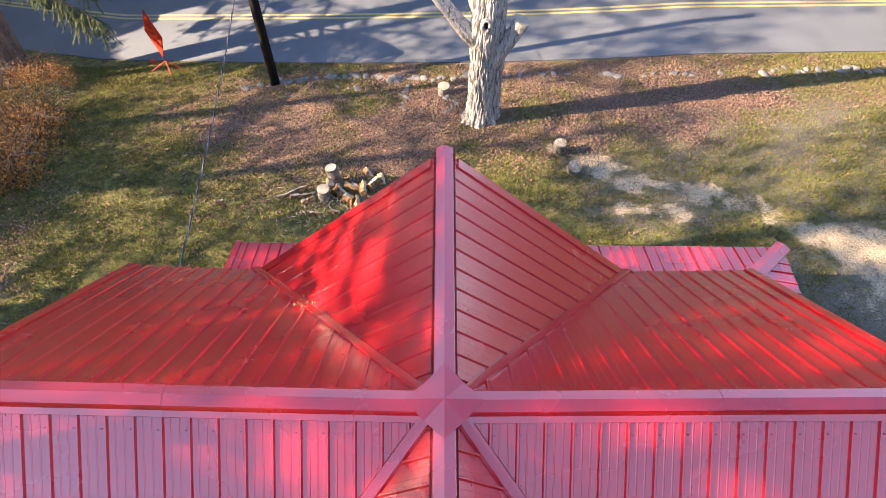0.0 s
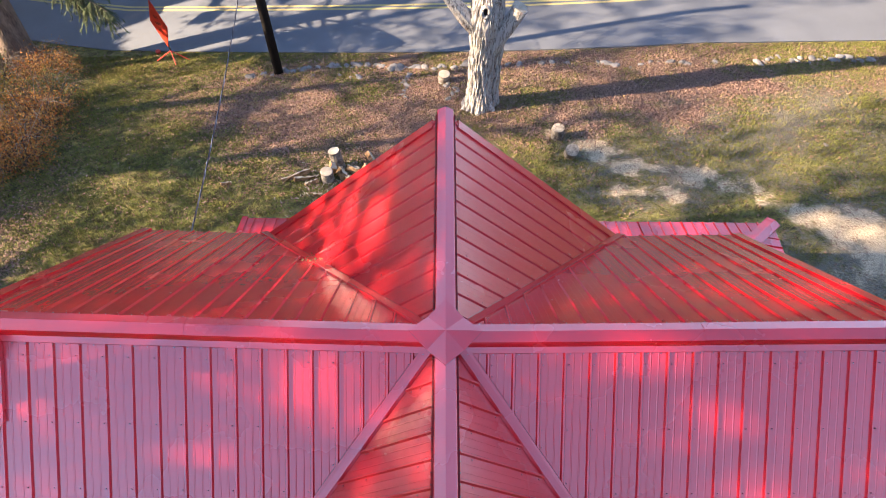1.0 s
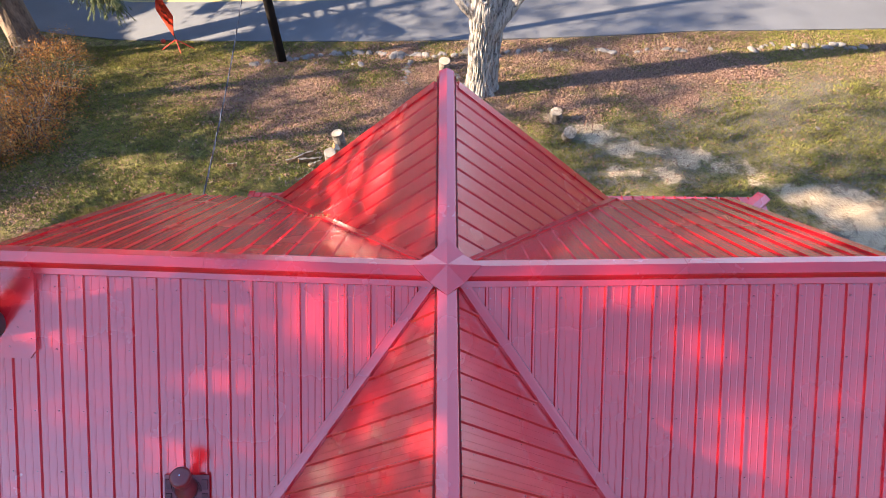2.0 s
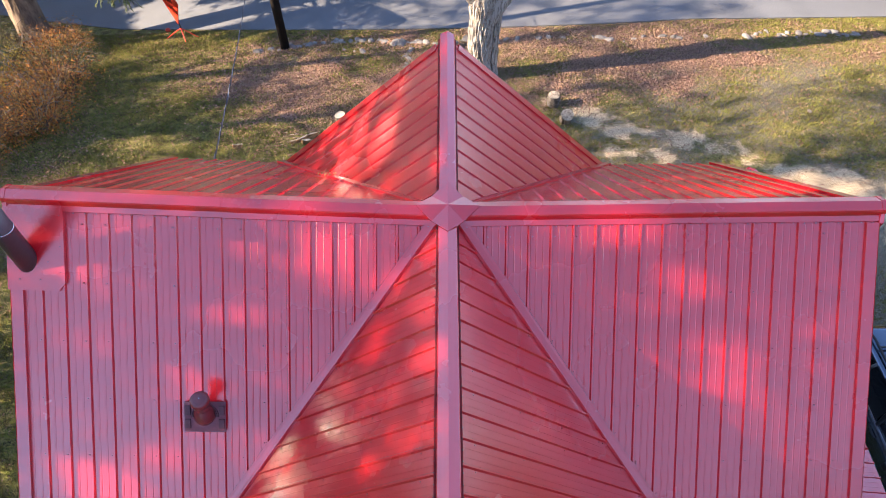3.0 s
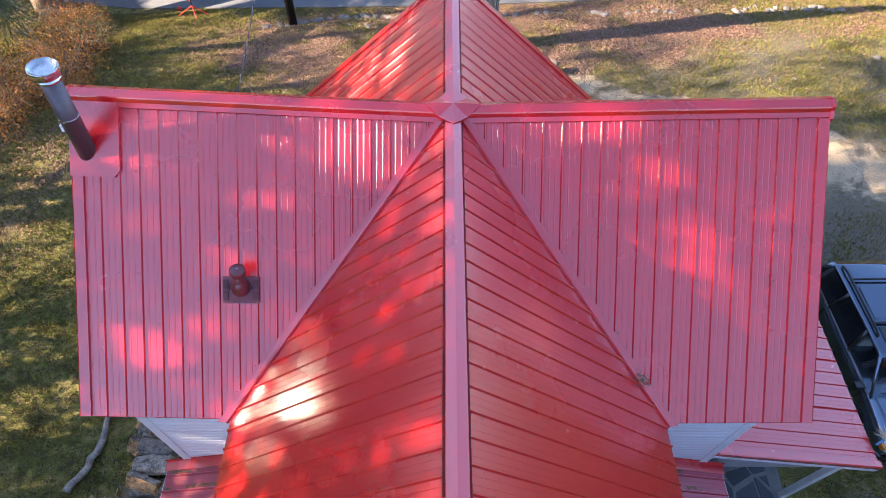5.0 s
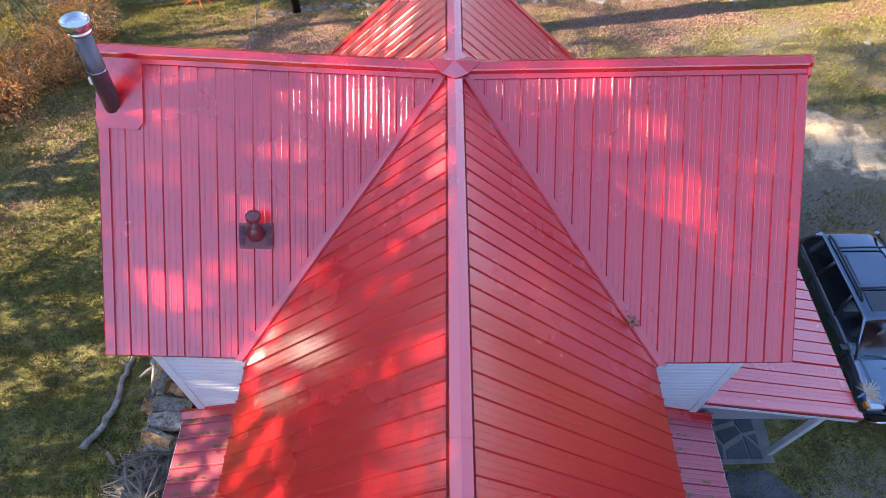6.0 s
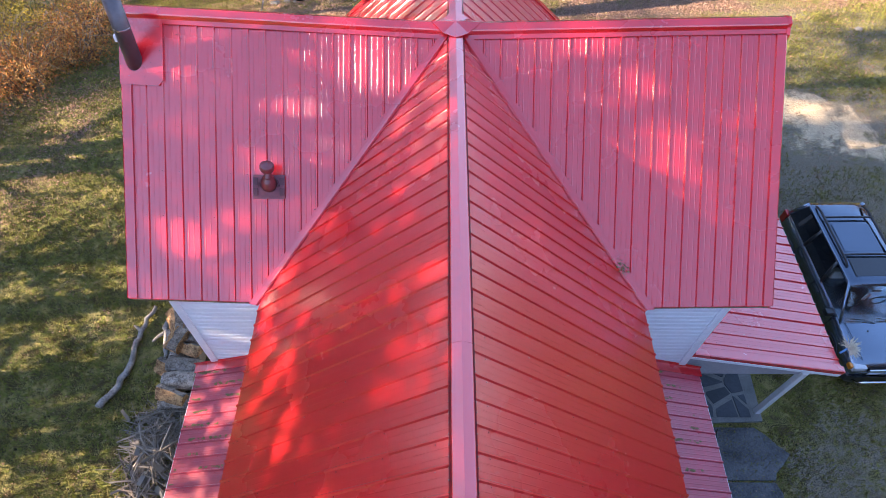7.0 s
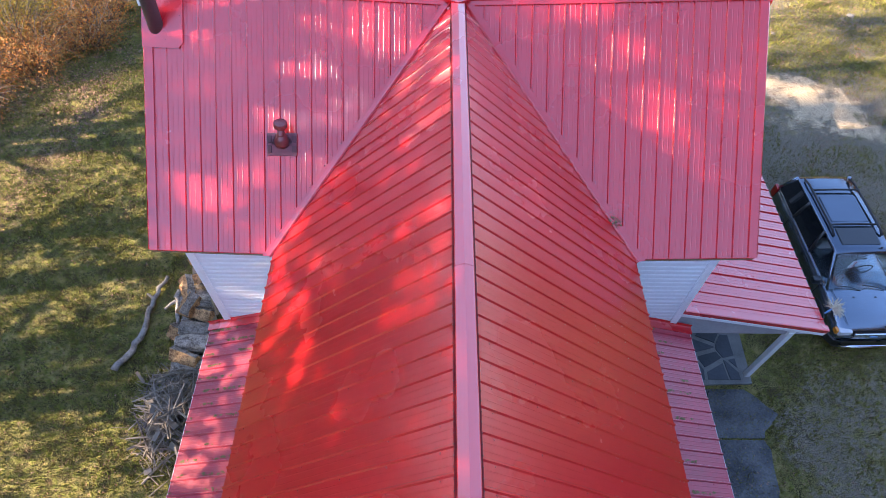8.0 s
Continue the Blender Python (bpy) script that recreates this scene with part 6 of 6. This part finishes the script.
def limb_path(a, b, rnd, sag=0.0, n=6):
    a, b = Vector(a), Vector(b)
    return [a.lerp(b, k / n) + Vector((rnd.gauss(0, 0.08), rnd.gauss(0, 0.08), rnd.gauss(0, 0.05) - sag * 4 * (k / n) * (1 - k / n) * -1)) * (1 if 0 < k < n else 0) for k in range(n + 1)]


def conifer(x, y, h, label, seed, named=()):
    rnd = random.Random(seed)
    z = ground_z(x, y)
    ob = thing("conifer", label, "tree", "boundary trees", at=(x, y, z))
    bm = bmesh.new()
    furrowed(bm, sample([(0.1, -0.1, -0.3), (0, 0, 0.6), (0.12, 0.1, 2.5), (0.25, 0.2, 5), (0.2, 0.3, h)], 40), blend([0.80, 0.62, 0.52, 0.42, 0.10], 40), 30, 2.0, 0.03)
    part("trunk", bm, LIT_BARK, ob)
    verts, faces = [], []
    bm = bmesh.new()
    ends = [Vector(e) - Vector((x, y, z)) for e in named]
    for k in range(22):
        zz = 4.0 + (h - 4.0) * k / 22
        a, l = rnd.uniform(0, 6.28), 4.6 * (1 - 0.75 * k / 22)
        ends.append(Vector((0.2 + math.cos(a) * l, 0.2 + math.sin(a) * l, zz - 0.5)))
    near_ends = ends[:len(named)]
    for e in ends:
        root = Vector((0.15, 0.15, max(1.8, min(h - 0.5, e.z + 0.9))))
        path = [root.lerp(e, f / 7) + Vector((0, 0, 0.35 * math.sin(math.pi * f / 7))) for f in range(8)]
        tube(bm, path, [0.07, 0.06, 0.05, 0.042, 0.034, 0.026, 0.018, 0.008], 6)
        for q in range(110 if e in near_ends else 34):
            f = rnd.uniform(0.25, 1.0) if e not in near_ends else 1.0 - 0.6 * rnd.random() ** 1.6
            p = root.lerp(e, f) + Vector((0, 0, 0.35 * math.sin(math.pi * f)))
            d = Vector((rnd.gauss(0, 1), rnd.gauss(0, 1), -1.3 if e in near_ends else -0.35)).normalized()
            l = rnd.uniform(0.25, 0.75)
            tip = p + d * l + Vector((0, 0, -0.25 * l))
            tube(bm, [p, tip], [0.007, 0.003], 3)
            for s in range(26):
                g = rnd.random()
                c = p.lerp(tip, g)
                dr = (d + Vector((rnd.gauss(0, 0.5), rnd.gauss(0, 0.5), rnd.gauss(-0.35, 0.4)))).normalized()
                side = dr.cross(Vector((0, 0, 1))).normalized() * 0.014
                i = len(verts)
                w = rnd.uniform(0.08, 0.16)
                verts.extend([c - side, c + side, c + dr * w + side * 0.4, c + dr * w - side * 0.4])
                faces.append((i, i + 1, i + 2, i + 3))
    part("branchwork", bm, BARK_DARK, ob)
    raw("crown", verts, faces, NEEDLES, ob)
    return ob


conifer(-16.5, 17.3, 15.0, "tall dark conifer with drooping needled branches over the road verge", 21,
        named=((-10.9, 15.1, 0.5), (-11.7, 15.4, 0.5), (-11.3, 15.9, 1.2), (-9.3, 15.7, 1.9), (-12.9, 16.2, 1.3), (-15.0, 15.4, 1.0), (-12.6, 9.8, 1.9), (-14.2, 8.4, 2.3)))


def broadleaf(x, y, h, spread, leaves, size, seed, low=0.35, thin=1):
    """A tall half-bare autumn tree, out of view, added to cast dappled shade: tapered trunk, limbs, twigs and thinning
    leaves.
    """
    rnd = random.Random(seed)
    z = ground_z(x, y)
    ob = thing("broadleaf_tree", "tall half-bare autumn tree with thinning brown leaves, unseen, placed for its dappled shade", "tree", "boundary trees", at=(x, y, z))
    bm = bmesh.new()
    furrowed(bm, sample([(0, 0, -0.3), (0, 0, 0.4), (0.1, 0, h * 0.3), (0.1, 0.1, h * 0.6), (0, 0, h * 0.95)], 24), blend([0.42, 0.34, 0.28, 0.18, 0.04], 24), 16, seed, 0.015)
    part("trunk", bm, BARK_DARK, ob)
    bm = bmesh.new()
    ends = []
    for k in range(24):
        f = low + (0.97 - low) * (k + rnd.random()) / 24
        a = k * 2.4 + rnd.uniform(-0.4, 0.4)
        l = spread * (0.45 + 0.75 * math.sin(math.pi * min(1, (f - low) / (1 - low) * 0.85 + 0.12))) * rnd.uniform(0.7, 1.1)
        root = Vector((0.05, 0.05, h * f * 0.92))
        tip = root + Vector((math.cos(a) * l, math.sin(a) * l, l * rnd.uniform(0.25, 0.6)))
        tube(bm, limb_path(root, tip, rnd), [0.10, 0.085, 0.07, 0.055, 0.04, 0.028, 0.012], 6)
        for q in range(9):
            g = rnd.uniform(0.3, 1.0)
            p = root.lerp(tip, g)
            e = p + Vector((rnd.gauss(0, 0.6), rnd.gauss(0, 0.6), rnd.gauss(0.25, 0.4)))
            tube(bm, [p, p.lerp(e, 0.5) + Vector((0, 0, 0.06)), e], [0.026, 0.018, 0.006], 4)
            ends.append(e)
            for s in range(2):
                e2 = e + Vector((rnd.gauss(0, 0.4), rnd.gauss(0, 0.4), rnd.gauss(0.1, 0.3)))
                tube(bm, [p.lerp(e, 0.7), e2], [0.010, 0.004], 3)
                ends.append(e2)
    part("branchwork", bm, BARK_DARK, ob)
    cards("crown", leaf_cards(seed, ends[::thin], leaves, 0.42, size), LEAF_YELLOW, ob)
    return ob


# unseen trees placed for their dapples; the last one shades the east cross slope
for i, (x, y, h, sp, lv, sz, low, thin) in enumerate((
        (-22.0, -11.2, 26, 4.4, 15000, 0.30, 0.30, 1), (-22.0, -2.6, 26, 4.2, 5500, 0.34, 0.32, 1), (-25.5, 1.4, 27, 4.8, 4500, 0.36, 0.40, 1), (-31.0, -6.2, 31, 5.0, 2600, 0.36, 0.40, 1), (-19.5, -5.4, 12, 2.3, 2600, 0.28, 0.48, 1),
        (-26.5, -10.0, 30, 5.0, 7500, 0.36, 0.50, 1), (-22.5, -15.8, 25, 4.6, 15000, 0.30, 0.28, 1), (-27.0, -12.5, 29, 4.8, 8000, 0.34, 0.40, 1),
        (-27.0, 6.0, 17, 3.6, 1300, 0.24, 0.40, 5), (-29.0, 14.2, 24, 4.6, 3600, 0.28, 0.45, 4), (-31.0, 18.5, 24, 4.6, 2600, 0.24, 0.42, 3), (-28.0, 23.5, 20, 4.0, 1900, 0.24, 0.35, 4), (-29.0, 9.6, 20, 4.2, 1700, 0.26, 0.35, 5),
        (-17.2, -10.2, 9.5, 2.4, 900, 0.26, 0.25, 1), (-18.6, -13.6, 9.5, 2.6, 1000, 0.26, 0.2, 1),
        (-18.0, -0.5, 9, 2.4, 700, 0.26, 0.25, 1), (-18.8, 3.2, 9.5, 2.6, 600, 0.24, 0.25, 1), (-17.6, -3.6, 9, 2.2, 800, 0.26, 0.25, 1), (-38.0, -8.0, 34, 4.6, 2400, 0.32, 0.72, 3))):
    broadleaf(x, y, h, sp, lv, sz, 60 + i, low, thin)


def far_woods():
    """An unseen belt of autumn woods round the place, far off, added to darken what the roof reflects; in the west it
    stands farther back.
    """
    rng = np.random.default_rng(91)
    n = 46000
    a = np.where(np.arange(n) < 16000, rng.uniform(2.55, 3.75, n), rng.uniform(0, 6.2832, n))
    west = (a > 2.55) & (a < 4.5)
    tall = (np.sin(a) < -0.05) & (np.cos(a) > -0.2)
    d = np.where(west, rng.uniform(44, 74, n), np.where(tall, rng.uniform(20, 40, n), rng.uniform(27.5, 66, n)))
    x, y = 1 + np.cos(a) * d, 2 + np.sin(a) * d
    wave = np.sin(a * 23) + np.sin(a * 37 + d * 0.12) + np.sin(a * 61 + 2)
    top = np.where(west, 0.27 * d, np.where(tall, 11.5, np.where(np.cos(a) < -0.3, 23, 12))) + wave
    p = np.stack([x, y, top * rng.random(n) ** 0.8 - 2.0], axis=1)
    leaf = np.array([(-0.5, 0, 0), (-0.1, -0.4, 0.07), (0.5, 0, 0), (0.1, 0.4, 0.07)])
    s = rng.uniform(0.8, 1.9, len(p)) * np.where(west, 1.35, 1.0)
    v = p[:, None, :] + np.einsum("nij,kj->nki", turns(rng, len(p), 1.4), leaf) * s[:, None, None]
    return tagged(cards("far_woods", v, LEAF_WOODS), "unseen distant belt of brown and green woods added to darken the roof's reflections", "woods", kind="stuff")


# foliage kept dark so that the glossy slopes mirror a dim surround
LEAF_WOODS = mat("woodland_foliage", (0.05, 0.038, 0.018), (0.03, 0.024, 0.012), rough=0.95, spec=0.1, island=[(0.045, 0.038, 0.016), (0.11, 0.055, 0.018), (0.16, 0.065, 0.018), (0.07, 0.048, 0.022)])
far_woods()


# ---- fallen leaves and grass, too many to count ----
def yard(rng, n, x0, x1, y0, y1):
    """Random open places in the yard, off the roofs and short of the road, with the ground's height."""
    x, y = rng.uniform(x0, x1, n), rng.uniform(y0, y1, n)
    covered = ((x > -4.45) & (x < 7.0) & (y > -2.95) & (y < 5.3)) | ((np.abs(x) < 4.35) & (y < -2.9))
    xe = np.clip(x, -26.0, 12.0)
    verge = 16.38 - 0.092 * xe + 0.0060 * xe * xe + (x - 12.0) * 0.052 * (x > 12)
    keep = ~covered & (y < verge - 0.06)
    x, y, verge = x[keep], y[keep], verge[keep]
    k = np.clip(0.205 - 0.009 * np.clip(x, -24, 26), 0.12, 0.33)
    s = np.maximum(0, np.minimum(y, verge) - 6.0)
    return x, y, -k * s * s / (s + 2.0) - 0.05


def fallen_leaves():
    rng = np.random.default_rng(8)
    x, y, z = yard(rng, 1000000, -17, 18, -7, 18.5)
    keep = rng.random(len(x)) < 0.022 + 0.80 * field("leaf", x, y) ** 1.5
    x, y, z = x[keep], y[keep], z[keep]
    n = len(x)
    s = rng.uniform(0.016, 0.046, n) * np.clip(0.55 + 0.045 * (y + 2), 0.55, 1.0)
    leaf = np.array([(-1, 0, 0.15), (-0.1, -0.62, 0), (1, 0, 0.25), (0.1, 0.62, 0.05)])
    v = np.einsum("nij,kj->nki", turns(rng, n, 0.55), leaf) * s[:, None, None]
    v += np.stack([x, y, z + 0.018 + 0.03 * rng.random(n)], axis=1)[:, None, :]
    return tagged(cards("fallen_leaves", v, LITTER), "scattered brown and tan fallen leaves on the lawn", "leaves", kind="stuff")


def lawn_grass():
    rng = np.random.default_rng(18)
    x, y, z = yard(rng, 700000, -16, 17, -7, 18)
    clump = 0.5 + 0.5 * np.sin(x * 2.1 + 1.3 * np.sin(y * 1.7)) * np.sin(y * 2.9 + 1.1 * np.sin(x * 2.3))
    keep = rng.random(len(x)) < (1.0 - 0.85 * field("leaf", x, y) - 0.7 * field("bare", x, y) - 1.5 * field("dust", x, y)) * (0.30 + 0.70 * clump)
    x, y, z = (np.repeat(q[keep], 2) for q in (x, y, z))
    n = len(x)
    x, y = x + rng.normal(0, 0.02, n), y + rng.normal(0, 0.02, n)
    h, a, w = rng.uniform(0.035, 0.10, n), rng.uniform(0, 6.28, n), rng.uniform(0.006, 0.013, n)
    dx, dy, lx, ly = np.cos(a) * w, np.sin(a) * w, rng.normal(0, 0.5, n) * h, rng.normal(0, 0.5, n) * h
    v = np.stack([np.stack([x - dx, y - dy, z - 0.005], 1), np.stack([x + dx, y + dy, z - 0.005], 1), np.stack([x + lx, y + ly, z + h], 1)], axis=1)
    return tagged(cards("lawn_grass", v, GRASS), "short patchy green and straw-coloured lawn grass", "grass", kind="stuff")


def wood_chips():
    """Splinters and chips strewn round the chopping place."""
    rng = np.random.default_rng(27)
    n = 420
    x, y = rng.normal(-2.7, 0.75, n), rng.normal(8.35, 0.65, n)
    k = np.clip(0.205 - 0.009 * x, 0.12, 0.33)
    s = np.maximum(0, y - 6.0)
    z = -k * s * s / (s + 2.0) - 0.05
    chip = np.array([(-1, -0.16, 0.0), (0.9, -0.22, 0.05), (1.1, 0.14, 0.05), (-0.8, 0.22, 0.0)])
    size = rng.uniform(0.02, 0.09, n) * rng.uniform(0.4, 1.0, n)
    v = np.einsum("nij,kj->nki", turns(rng, n, 0.35), chip) * size[:, None, None] + np.stack([x, y, z + 0.035], axis=1)[:, None, :]
    return tagged(cards("wood_chips", v, CUT), "pale wood chips and splinters strewn on the grass", "wood chips", kind="stuff")


fallen_leaves()
lawn_grass()
wood_chips()
